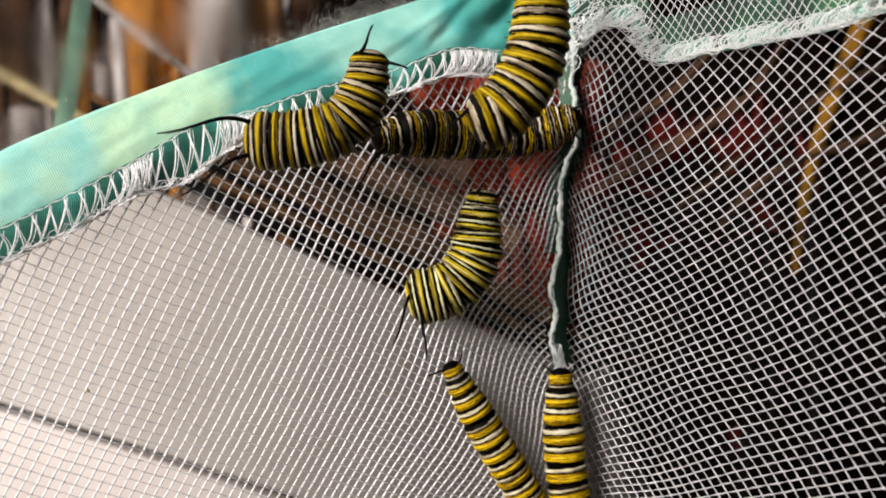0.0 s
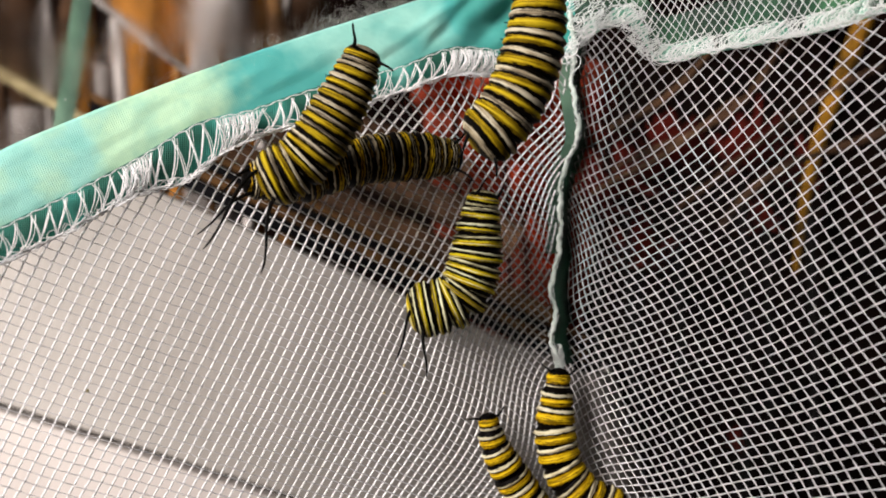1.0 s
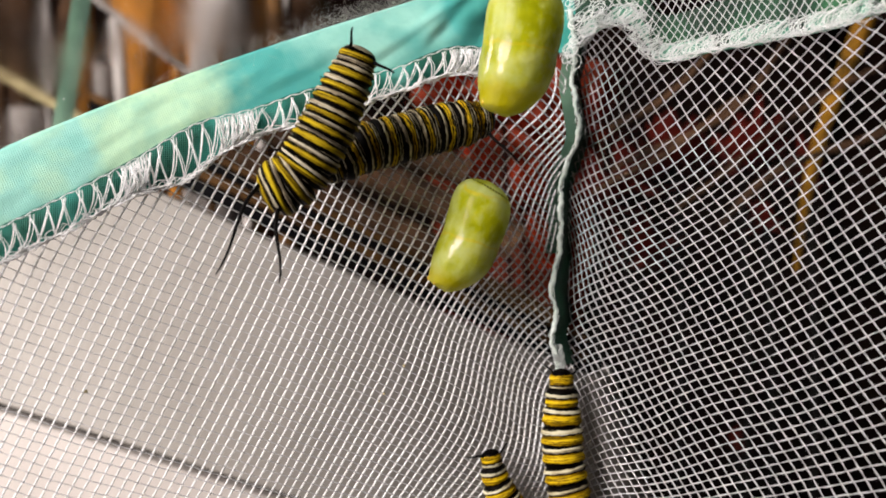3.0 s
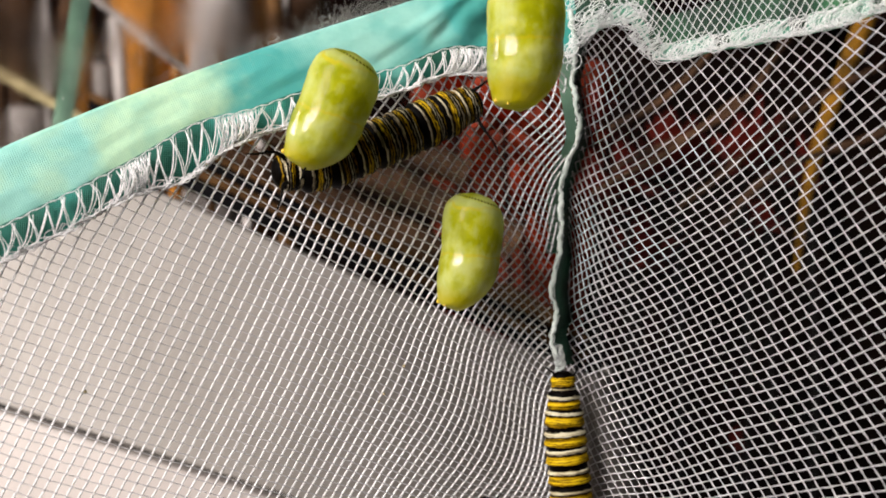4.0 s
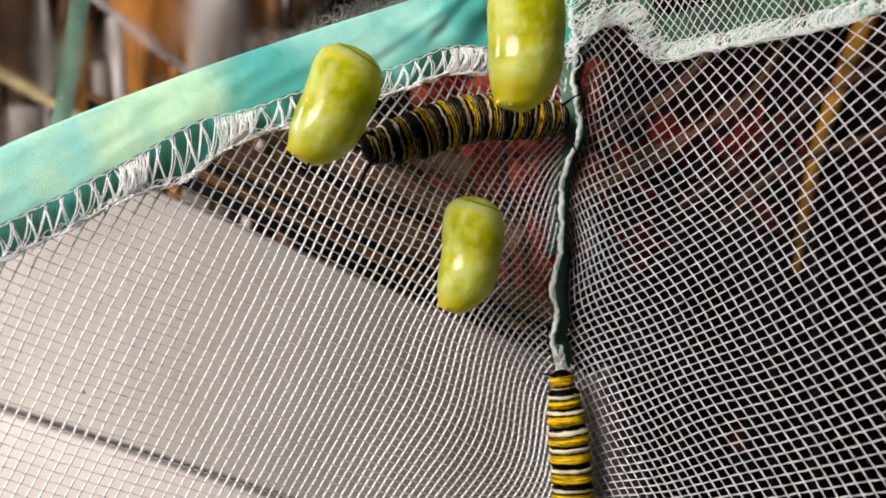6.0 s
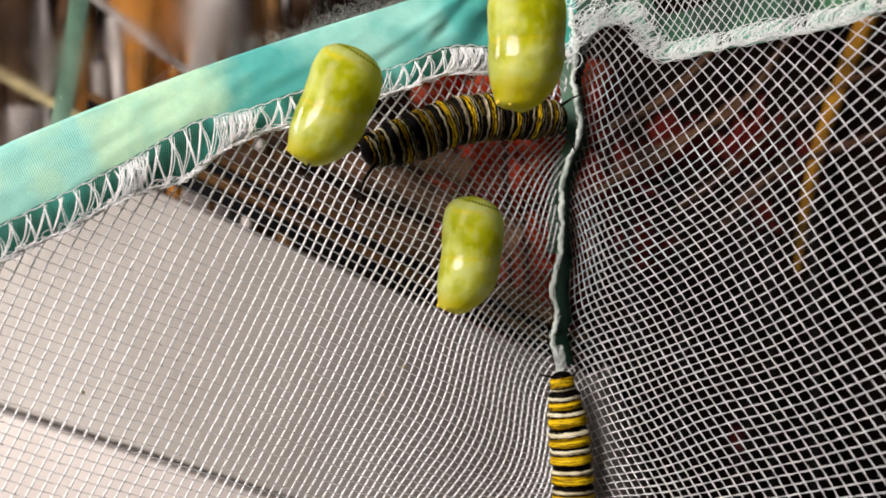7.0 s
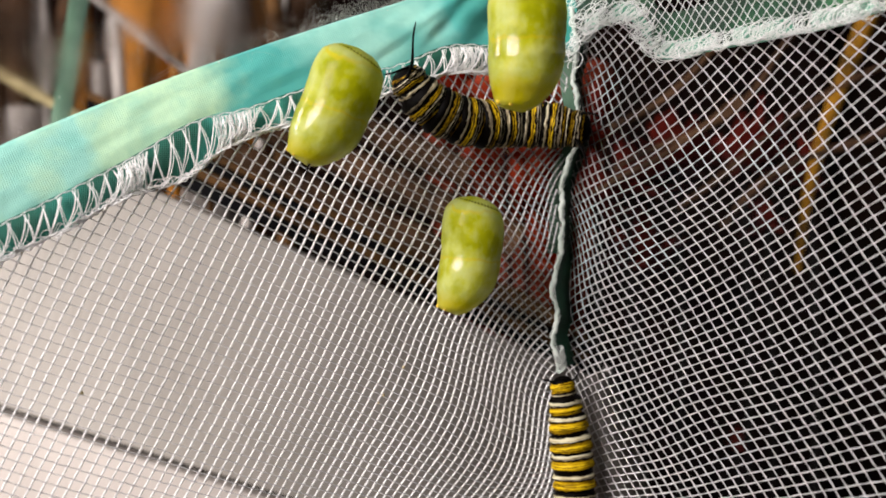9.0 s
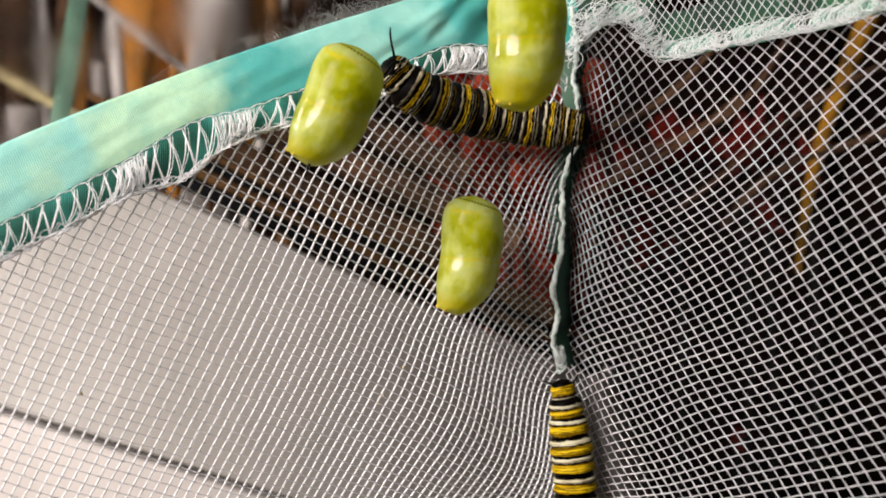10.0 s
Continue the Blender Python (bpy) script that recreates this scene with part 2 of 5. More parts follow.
PALE_BARK = mottled("pale_grey_wood", (0.09, 0.078, 0.07), (0.56, 0.515, 0.475), 70, 0.8, 0.6, 0.001, 0.2, 0.25)
OCHRE_WOOD = mottled("ochre_split_wood", (0.012, 0.006, 0.003), (0.46, 0.18, 0.016), 80, 0.8, 0.5, 0.001, 0.2, 0.4)
DRY_STEM = mottled("dull_ochre_stem", (0.02, 0.011, 0.002), (0.30, 0.14, 0.010), 60, 0.8, 0.5, 0.001, 0.1)
STRAW = mottled("yellow_dry_stem", (0.24, 0.19, 0.09), (0.50, 0.42, 0.22), 50, 0.7, 0.5, 0.001)
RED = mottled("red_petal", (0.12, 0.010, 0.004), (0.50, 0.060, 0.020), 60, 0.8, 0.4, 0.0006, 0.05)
# Dim copy of the red petal: the shade is in the colour.
SHADED_RED = mottled("shade_darkened_red_petal", (0.025, 0.003, 0.002), (0.11, 0.010, 0.006), 60, 0.85, 0.4, 0.0006, 0.05)
CLAY = mottled("weathered_red_clay", (0.13, 0.022, 0.012), (0.44, 0.07, 0.032), 30, 0.85, 0.5, 0.001, 0.06)
SOIL = mottled("dark_soil", (0.010, 0.008, 0.007), (0.05, 0.038, 0.03), 18, 0.95, 0.9, 0.004, 0.05)
# Near-black base colour stands in for the shade behind the cage.
SHADED_WOOD = mottled("shade_darkened_planks", (0.0006, 0.0004, 0.0003), (0.0046, 0.0019, 0.0013), 14, 0.95, 0.7, 0.002, 0.02)
FENCE = mottled("brown_fence_planks", (0.012, 0.009, 0.007), (0.04, 0.03, 0.022), 14, 0.85, 0.6, 0.002, 0.1)
DUST = mottled("grey_dust", (0.5, 0.48, 0.45), (0.8, 0.78, 0.75), 900, 0.8)
HAIR = mottled("pale_brown_fibre", (0.24, 0.24, 0.21), (0.60, 0.60, 0.54), 900, 0.6)


def vinyl_sheet():
    m, t, b = material("clear_scratched_vinyl", 0.1, 0.5)
    b.inputs["Base Color"].default_value = (0.97, 0.97, 0.97, 1)
    b.inputs["Transmission Weight"].default_value = 1.0
    b.inputs["IOR"].default_value = 1.14
    f = noise_of(t, 60, 5)
    t.links.new(ramp(t, f, [(0.38, (0.06, 0.06, 0.06)), (0.66, (0.27, 0.27, 0.27))]), b.inputs["Roughness"])
    return m


VINYL = vinyl_sheet()


# ---- building helpers ----
def mesh_of(name, verts, faces, mat, smooth=True):
    me = bpy.data.meshes.new(name)
    me.from_pydata([tuple(v) for v in verts], [], [tuple(int(i) for i in f) for f in faces])
    me.materials.append(mat)
    if smooth:
        me.shade_smooth()
    me.update()
    return me


def under(name, me, parent, label=""):
    ob = new(name, me)
    ob.parent = parent
    return tagged(ob, label)


def part(name, bm, mat, parent, label="", smooth=True):
    me = bpy.data.meshes.new(name)
    bm.to_mesh(me)
    bm.free()
    me.materials.append(mat)
    if smooth:
        me.shade_smooth()
    return under(name, me, parent, label)


def tubes(lines, radius, sides=5, closed_ends=True):
    """Vertices and faces of round yarns along polylines; radius is a number or one number a line."""
    V, Fc, n0 = [], [], 0
    ring = np.array([(math.cos(2 * math.pi * k / sides), math.sin(2 * math.pi * k / sides)) for k in range(sides)])
    for li, line in enumerate(lines):
        p = np.asarray(line, float)
        n = len(p)
        if n < 2:
            continue
        r = radius[li] if isinstance(radius, (list, tuple)) else radius
        r = np.broadcast_to(np.asarray(r, float), (n,))
        tan = np.gradient(p, axis=0)
        tan /= np.linalg.norm(tan, axis=1, keepdims=True) + 1e-12
        up = np.tile(np.array([0.13, -0.98, 0.11]), (n, 1))
        side = np.cross(tan, up)
        ln = np.linalg.norm(side, axis=1, keepdims=True)
        side = np.where(ln < 0.05, np.cross(tan, np.array([0.0, 0.1, 1.0])), side)
        side /= np.linalg.norm(side, axis=1, keepdims=True) + 1e-12
        nor = np.cross(side, tan)
        rings = p[:, None] + r[:, None, None] * (ring[None, :, :1] * side[:, None] + ring[None, :, 1:] * nor[:, None])
        V.append(rings.reshape(-1, 3))
        i, k = np.meshgrid(np.arange(n - 1), np.arange(sides), indexing="ij")
        a, b2 = n0 + i * sides + k, n0 + i * sides + (k + 1) % sides
        Fc.append(np.stack([a, a + sides, b2 + sides, b2], -1).reshape(-1, 4))
        n0 += n * sides
    return np.vstack(V), np.vstack(Fc)


def sheet(rows):
    """Vertices and faces of a surface through rows of points, all rows of one length."""
    g = np.asarray(rows, float)
    n, m = g.shape[:2]
    i, k = np.meshgrid(np.arange(n - 1), np.arange(m - 1), indexing="ij")
    a = i * m + k
    return g.reshape(-1, 3), np.stack([a, a + 1, a + m + 1, a + m], -1).reshape(-1, 4)


def spline(points, n):
    """n points at even steps along a smooth curve through the given ones."""
    p = np.asarray(points, float)
    q = np.vstack([2 * p[0] - p[1], p, 2 * p[-1] - p[-2]])
    out = []
    for i in range(len(p) - 1):
        a, b2, c, d = q[i:i + 4]
        u = np.linspace(0, 1, 16, endpoint=False)[:, None]
        out.append(0.5 * (2 * b2 + (c - a) * u + (2 * a - 5 * b2 + 4 * c - d) * u ** 2 + (3 * b2 - a - 3 * c + d) * u ** 3))
    out = np.vstack(out + [p[-1:]])
    s = np.concatenate([[0], np.cumsum(np.linalg.norm(np.diff(out, axis=0), axis=1))])
    return np.stack([np.interp(np.linspace(0, s[-1], n), s, out[:, k]) for k in range(3)], -1)


def metres(p):
    return np.asarray(p, float) * MM + np.array([0, 0, LENS])


rng = np.random.default_rng(7)


# ---- ground and surroundings ----
def ground():
    n = 40
    e = np.sinh(np.linspace(-4, 4, n)) / math.sinh(4) * 60
    rows = [[(x, y, 0.02 * noise.noise((x * 2, y * 2, 0)) - 0.02) for x in e] for y in e]
    v, f = sheet(rows)
    tagged(new("ground", mesh_of("ground", v, f, SOIL)), "dark bare soil under and round the cage", "ground", kind="structure")


def box_between(p0, p1, height, depth, mat, name):
    """A plank from p0 to p1 (its top edge, front), hanging down by height and going back by depth, with eased edges."""
    a, b2 = Vector(p0), Vector(p1)
    d = (b2 - a).normalized()
    back = Vector((-d.y, d.x, 0)).normalized()
    bm = bmesh.new()
    cs = []
    for base in (a, b2):
        for q in (Vector((0, 0, 0)), back * depth, back * depth - Vector((0, 0, height)), -Vector((0, 0, height))):
            cs.append(bm.verts.new(base + q))
    for f in ((0, 1, 2, 3), (7, 6, 5, 4), (0, 4, 5, 1), (1, 5, 6, 2), (2, 6, 7, 3), (3, 7, 4, 0)):
        bm.faces.new([cs[i] for i in f])
    bmesh.ops.bevel(bm, geom=bm.edges[:], offset=min(height, depth) * 0.12, segments=2, affect="EDGES")
    bmesh.ops.recalc_face_normals(bm, faces=bm.faces[:])
    me = bpy.data.meshes.new(name)
    bm.to_mesh(me)
    bm.free()
    me.materials.append(mat)
    return me


def far(u, v, d):
    """A point at depth d (mm) seen in the direction (u, v), which are tangents to the right and up in thousandths."""
    return (u * d / 1000, d, v * d / 1000)


def tub():
    """A big off-white tub beside the cage, its side bowed to darken rightwards: an upper wall, a groove, a paler lower
    wall, strips along its rim.
    """
    base = tagged(new("plastic_tub"), "big off-white tub, bowed to darken rightwards, with black and brown strips along its rim", "tub")

    # Bow added to a flat board so its right part turns from the sun.
    def bow(x):
        return 400 - 0.40 * (x + 140) + 0.0042 * (x + 140) ** 2

    def on(u, v, fwd=0.0):
        """The place on the bowed side in the direction (u, v), in thousandths, fwd millimetres in front of it."""
        x = u * 0.38
        for _ in range(60):
            x = 0.5 * x + 0.5 * u * (bow(x) - fwd) / 1000
        d = bow(x) - fwd
        return np.array((x, d, v * d / 1000))

    def strip(nm, a, b2, c, d, fwd, mat, back=10, label=""):
        """A bowed wall between two edges: a to b2 along its top, c to d along its bottom."""
        rows = []
        for s in np.linspace(0, 1, 90):
            top, low = np.array(a) * (1 - s) + np.array(b2) * s, np.array(c) * (1 - s) + np.array(d) * s
            p, q = on(*top, fwd), on(*low, fwd)
            p2, q2, away = p + np.array([0, back, 0]), q + np.array([0, back, 0]), np.array([0, 1.0, 0])
            dz = np.array([0, 0, 1.0])
            loop = (p - dz, p + 0.4 * away - 0.3 * dz, p + 1.2 * away, p2, q2, q + 1.2 * away, q + 0.4 * away + 0.3 * dz, q + dz, p - dz)
            rows.append([metres(r) for r in loop])
        v, f = sheet(rows)
        n = len(rows[0])
        f = np.vstack([f])
        under(nm, mesh_of(nm, v, list(f) + [list(range(n - 2, -1, -1)), list(range(len(v) - n, len(v) - 1))], mat, False), base, label)

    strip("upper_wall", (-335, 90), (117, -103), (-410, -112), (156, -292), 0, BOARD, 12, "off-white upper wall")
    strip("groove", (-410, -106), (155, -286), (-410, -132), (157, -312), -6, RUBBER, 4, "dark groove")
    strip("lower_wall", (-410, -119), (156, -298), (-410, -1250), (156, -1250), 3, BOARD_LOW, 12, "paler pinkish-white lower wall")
    # Rounded ends added, curving back from the sun to fade into shade.
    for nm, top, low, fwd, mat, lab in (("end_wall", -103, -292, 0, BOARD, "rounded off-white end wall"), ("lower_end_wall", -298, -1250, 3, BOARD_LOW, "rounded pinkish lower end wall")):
        p, q = on(117 if fwd == 0 else 156, top, fwd), on(156, low, fwd)
        rows = []
        for s in np.linspace(0, 1, 24):
            ang = 0.66 + 1.25 * s
            out = np.array([36 * (math.sin(ang) - math.sin(0.66)), 36 * (math.cos(0.66) - math.cos(ang)), 0])
            high = 1.0 if fwd == 0 else 1.9
            rows.append([metres(p + out * high), metres((p + q) / 2 + out * 0.5 * (high + 1.9)), metres(q + out * 1.9)])
        v, f = sheet(rows)
        under(nm, mesh_of(nm, v, f, mat), base, lab)
    for lift, high, fwd, mat, nm in ((14, 14.5, -2, RUBBER, "black_strip"), (25, 10.5, -3, WOOD, "brown_strip"), (36, 10.5, -4, RUBBER, "black_strip"), (44, 8, -5, WOOD, "brown_strip")):
        lo = lift - high
        strip(nm, (-290, 86 + lift), (118, -103 + 0.7 * lift), (-290, 86 + lo), (118, -103 + 0.7 * lo), fwd, mat, 8)


def turned(prof, cx, cy, n=64):
    """A lathe-turned form from (radius, height) rows in millimetres."""
    rows = [[metres((cx + r * math.cos(2 * math.pi * k / n), cy + r * math.sin(2 * math.pi * k / n), z)) for k in range(n + 1)] for r, z in prof]
    return sheet(rows)


def clay_pot():
    """A red clay pot with a rolled rim on a dark block, behind the netting."""
    pot = tagged(new("clay_pot"), "weathered dark red clay pot on a dark block", "pot")
    v, f = turned([(0, -58), (38, -58), (40, -55), (48, 0), (55, 60), (56, 90), (52, 90), (45, 0), (0, -10)], 44, 760)
    under("body", mesh_of("body", v, f, CLAY), pot)
    v, f = turned([(56, 86), (61, 88), (63, 93), (63, 106), (60, 111), (54, 110), (52, 104), (52, 86)], 44, 760)
    under("rim", mesh_of("rim", v, f, CLAY), pot, "rolled clay rim")
    # The block takes the same near-black colour, with its shade painted in.
    block = box_between(Vector(metres((-20, 700, -58))), Vector(metres((110, 700, -58))), 0.455, 0.13, SHADED_WOOD, "block")
    tagged(new("block", block), "weathered wooden block under the clay pot, coloured near-black for shade", "block")


def stick(name, label, p0, p1, r0, r1, mat, bend=3.0, seed=0):
    """A knobbly tapered stick or stem between two points in millimetres."""
    g = np.random.default_rng(seed)
    n = 24
    u = np.linspace(0, 1, n)[:, None]
    line = np.asarray(p0, float) * (1 - u) + np.asarray(p1, float) * u
    line += bend * np.sin(u * math.pi * g.uniform(1, 2.4) + g.uniform(0, 6)) * g.normal(0, 0.6, 3)
    r = np.linspace(r0, r1, n) * (1 + 0.09 * g.normal(0, 1, n))
    v, f = tubes([metres(line)], [r * MM], 12)
    return tagged(new(name, mesh_of(name, v, f, mat)), label, "stick", "sticks behind the cage")


def planks_wall():
    # Backdrop fence; the planks' colour carries the shade they would stand in.
    wall = tagged(new("wall_back"), "weathered plank fence behind the cage, its shade put into near-black colour", "wall", kind="structure")
    for i in range(22):
        me = box_between(Vector((-1.54 + i * 0.141, 1.0 + 0.024 * (i % 2), 1.9)), Vector((-1.54 + i * 0.141 + 0.165, 1.0 + 0.024 * (i % 2), 1.9)), 1.93, 0.02, SHADED_WOOD, "plank")
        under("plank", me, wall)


def flower(at_mm, size, seed, petal_mat, label):
    """A ragged red flower head of many curled petals on a stem."""
    g = np.random.default_rng(seed)
    head = tagged(new("red_flower"), label, "flower", "red flowers")
    head.location = Vector(metres(at_mm))
    for k in range(26):
        az, el = g.uniform(0, 2 * math.pi), g.uniform(-0.7, 1.2)
        L, wd = size * g.uniform(0.6, 1.1), size * g.uniform(0.28, 0.45)
        rows = []
        for i in range(6):
            u = i / 5
            half = wd * math.sin(math.pi * min(0.96, 0.08 + 0.86 * u)) * 0.5
            rows.append([((s * half), L * u, 0.25 * L * u * u + 0.10 * wd * abs(s)) for s in (-1, -0.4, 0.4, 1)])
        v, f = sheet(rows)
        R = np.array(Euler((el, 0, az)).to_matrix())
        under("petal", mesh_of("petal", (v @ R.T) * MM, f, petal_mat), head)
    v, f = tubes([[(0, 0, 0), (0.004, 0.002, -0.1), (0.0, 0.01, -(LENS + at_mm[2] * MM))]], 0.0016, 8)
    under("stem", mesh_of("stem", v, f, HORN), head)


def fill_blocking_wall(name, start, step, n, height):
    """A plain plank wall out of view, added to cut fill light from its side."""
    wall = tagged(new(name), "unseen weathered brown plank wall added to cut fill light", "wall", kind="structure")
    for i in range(n):
        p = Vector(start) + Vector(step) * i
        q = p + Vector(step) * 1.1
        shift = Vector((-step[1], step[0], 0)).normalized() * (0.024 * (i % 2))
        under("plank", box_between(p + shift + Vector((0, 0, height)), q + shift + Vector((0, 0, height)), height + 0.03, 0.02, FENCE, "plank"), wall)


def sky_blocking_ceiling():
    """Plain boards out of view, added overhead to limit sky light; the low sun comes in under them."""
    bm = bmesh.new()
    for i in range(21):
        x0 = -1.55 + 0.15 * i
        bmesh.ops.create_cube(bm, size=1.0, matrix=Matrix.LocRotScale((x0 + 0.075, -0.25, 2.41 + 0.006 * (i % 2)), None, (0.146, 2.7, 0.02)))
    me = bpy.data.meshes.new("ceiling")
    bm.to_mesh(me)
    bm.free()
    me.materials.append(FENCE)
    tagged(new("ceiling", me), "unseen brown board ceiling added to limit sky light", "ceiling", kind="structure")


ground()
# Added out of view to deepen the shade on right-hand sides.
sky_blocking_ceiling()
fill_blocking_wall("wall_right", (1.6, 1.1, 0), (0, -0.15, 0), 18, 2.4)
fill_blocking_wall("wall_front", (1.6, -1.6, 0), (-0.15, 0, 0), 17, 2.4)
planks_wall()
tub()
clay_pot()
for k, (a, b2, d, w0, w1, mat, lab) in enumerate([
        ((-238, 260), (-250, 100), 600, 17, 18, OCHRE_WOOD, "broad orange split log beyond the vinyl"),
        ((-198, 260), (-205, 110), 590, 15, 15, OCHRE_WOOD, "broad orange split log beyond the vinyl"),
        ((-283, 152), (-281, 120), 560, 8, 10, PALE_BARK, "pale weathered stump beyond the vinyl"),
        ((-345, 112), (-340, 90), 560, 20, 22, PALE_BARK, "pale weathered stump beyond the vinyl"),
        ((-300, 215), (-200, 140), 430, 1.5, 1.4, PALE_BARK, "grey dry twig behind the vinyl"),
        ((-400, 165), (-285, 100), 420, 2.2, 2.0, STRAW, "pale yellow dry stem behind the vinyl"),
        ((-125, 230), (-175, 120), 520, 2.2, 2.6, PALE_BARK, "grey stick behind the vinyl"),
        ((-180, 260), (-194, 130), 560, 15, 13, PALE_BARK, "pale weathered wood stick beyond the vinyl"),
        ((-150, 250), (-168, 120), 600, 9, 10, OCHRE_WOOD, "orange split wood stick beyond the vinyl"),
        ((-258, 260), (-262, 120), 620, 9, 9, OCHRE_WOOD, "orange split wood stick beyond the vinyl"),
        ((-225, 250), (-222, 130), 640, 8, 8, OCHRE_WOOD, "orange split wood stick beyond the vinyl"),
        ((-300, 250), (-310, 60), 650, 9, 9, BARK, "brown weathered stick beyond the cage"),
        ((-345, 250), (-350, 60), 650, 12, 10, BARK, "brown weathered stick beyond the cage"),
        ((-105, 250), (-120, 130), 650, 9, 10, BARK, "brown weathered stick beyond the cage"),
        ((-200, 90), (30, -20), 470, 6, 7, BARK, "brown weathered stick above the tub rim"),
        ((-190, 125), (60, 5), 480, 6, 7, BARK, "brown weathered stick above the tub rim"),
        ((-160, 140), (20, 62), 520, 7, 6, BARK, "brown weathered stick behind the tub rim"),
        ((-140, 60), (90, -60), 500, 4, 5, WOOD, "brown batten above the tub rim"),
        ((350, 215), (286, -20), 500, 4.6, 1.2, DRY_STEM, "ochre upright stem beyond the netting"),
        ((150, 60), (300, 175), 430, 1.0, 1.1, BARK, "thin brown twig beyond the netting"),
        ((135, 100), (260, 190), 440, 1.2, 1.1, BARK, "thin grey twig beyond the netting"),
        ((190, 40), (360, 150), 450, 1.0, 1.1, BARK, "thin brown twig beyond the netting"),
        ((120, 40), (240, 120), 430, 1.0, 1.0, BARK, "thin brown twig beyond the netting"),
        ((225, 20), (380, 120), 440, 1.2, 1.5, BARK, "thin brown twig beyond the netting")]):
    p0, p1 = np.array(far(*a, d)), np.array(far(*b2, d))
    if d >= 520 and abs(a[0] - b2[0]) < 60:
        p1 = p1 + (p1 - p0) * ((p1[2] + 1000 * LENS) / (p0[2] - p1[2])) * np.array([0.3, 0, 1])
    stick("stick", lab, p0, p1, w0, w1, mat, 1.2 if a[0] < 0 else 4.0, 40 + k)
pile = random.Random(23)
for k in range(9):
    u0, lean, d = -385 + 30 * k + pile.uniform(-8, 8), pile.uniform(-55, 40), pile.uniform(475, 545)
    mat, lab = pile.choice([(BARK, "thin dark brown stick in the pile beyond the vinyl"), (WOOD, "thin brown stick in the pile beyond the vinyl"), (OCHRE_WOOD, "thin orange split stick in the pile beyond the vinyl"), (PALE_BARK, "thin pale grey stick in the pile beyond the vinyl")])
    top, foot = np.array(far(u0, pile.uniform(170, 270), d)), np.array(far(u0 + lean, 70, d))
    stick("stick", lab, top, foot + (foot - top) * ((foot[2] + 1000 * LENS) / (top[2] - foot[2])) * np.array([0.2, 0, 1]), pile.uniform(1.5, 4.5), pile.uniform(2.5, 5.5), mat, 2.5, 300 + k)
# Heads on the right get the darker petals in place of real shade.
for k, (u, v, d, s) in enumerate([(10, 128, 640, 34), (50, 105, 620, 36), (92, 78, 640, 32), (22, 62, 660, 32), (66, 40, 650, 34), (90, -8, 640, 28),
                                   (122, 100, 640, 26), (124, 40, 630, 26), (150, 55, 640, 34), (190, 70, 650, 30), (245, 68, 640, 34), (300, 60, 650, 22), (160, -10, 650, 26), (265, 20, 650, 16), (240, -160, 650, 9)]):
    flower(far(u, v, d), s, 90 + k, *((RED, "ragged red flower head behind the netting") if u < 110 else (SHADED_RED, "ragged red flower head, shade put into its dark petal colour")))


# ---- the cage: netting, bands, seams, window ----
cage = tagged(new("butterfly_cage"), "corner of a soft white netting cage with green cloth edges", "cage")
cage.location = (0, 0, 0)


def depth_left(x):
    return 265 + 0.40 * (x - 25.3)


def depth_right(x):
    return 265 - 1.0 * (x - 25.3)


# How many yarns lie up to a place on each panel: polynomials in x and z over 60 mm.
DEG = 4
WARP_LEFT = (-0.000, -13.571, 1.861, -5.296, -1.966, 29.630, 1.266, 6.590, 0.297, -3.726, 4.465, 2.155, -8.244, 1.974, -3.236, -0.137, -0.973, 1.093, -2.014, 0.733, -3.076, -0.625, 0.825, 1.885, 2.372, -1.244, 3.227, -1.518, 3.875, 0.078, -5.547, 0.633, -7.242, 4.061, -0.613, 1.561, 9.128, 4.326, 1.149, 11.479, 8.218, -8.041, -1.021, 0.312, 0.206)
WEFT_LEFT = (-0.000, -29.684, 3.774, 1.209, 2.259, -20.329, -3.864, -0.449, -6.782, -4.259, -4.597, 3.061, 2.569, -2.492, 1.964, -0.791, 0.067, -0.898, 2.758, -0.305, 0.711, -1.417, 1.738, 0.208, -1.123, 0.184, -1.756, -2.494, -4.323, 0.263, 0.150, -1.949, 4.438, 2.938, 3.281, -4.338, 0.029, 1.679, -3.059, 1.102, 2.005, -2.054, -0.327, 1.661, -0.501)
DOWN_RIGHT = (-0.000, 6.088, -3.896, 15.646, 8.730, 21.723, 9.886, 2.886, -8.945, 12.851, 0.487, -2.833, 0.552, -3.118, -3.895, 0.101, -3.386, 0.719, -6.217, 0.624, -5.318, -0.072, -11.710, 8.851, -22.610, 1.417, -17.829, 0.380, 3.365, -2.098, 7.515, 2.857, 7.986, -0.779, -0.669, 0.061, 0.136, -0.692, -0.166, 0.820, 0.932, 0.610, 0.396, 2.409, 1.136)
UP_RIGHT = (-0.000, -23.912, 3.543, -7.556, 3.106, 11.920, -6.198, 3.659, 8.172, 8.812, 2.492, -4.597, 2.285, 1.093, -3.154, -3.955, -0.200, -1.158, -0.153, -1.252, 1.760, -14.286, -1.218, -3.336, -0.078, -2.280, 11.070, 7.786, 3.675, 3.872, 0.947, 2.910, -6.682, -2.127, -1.327, -0.310, 0.177, -0.153, 3.428, 0.131, 2.440, 0.504, 0.982, -0.762, -0.708)


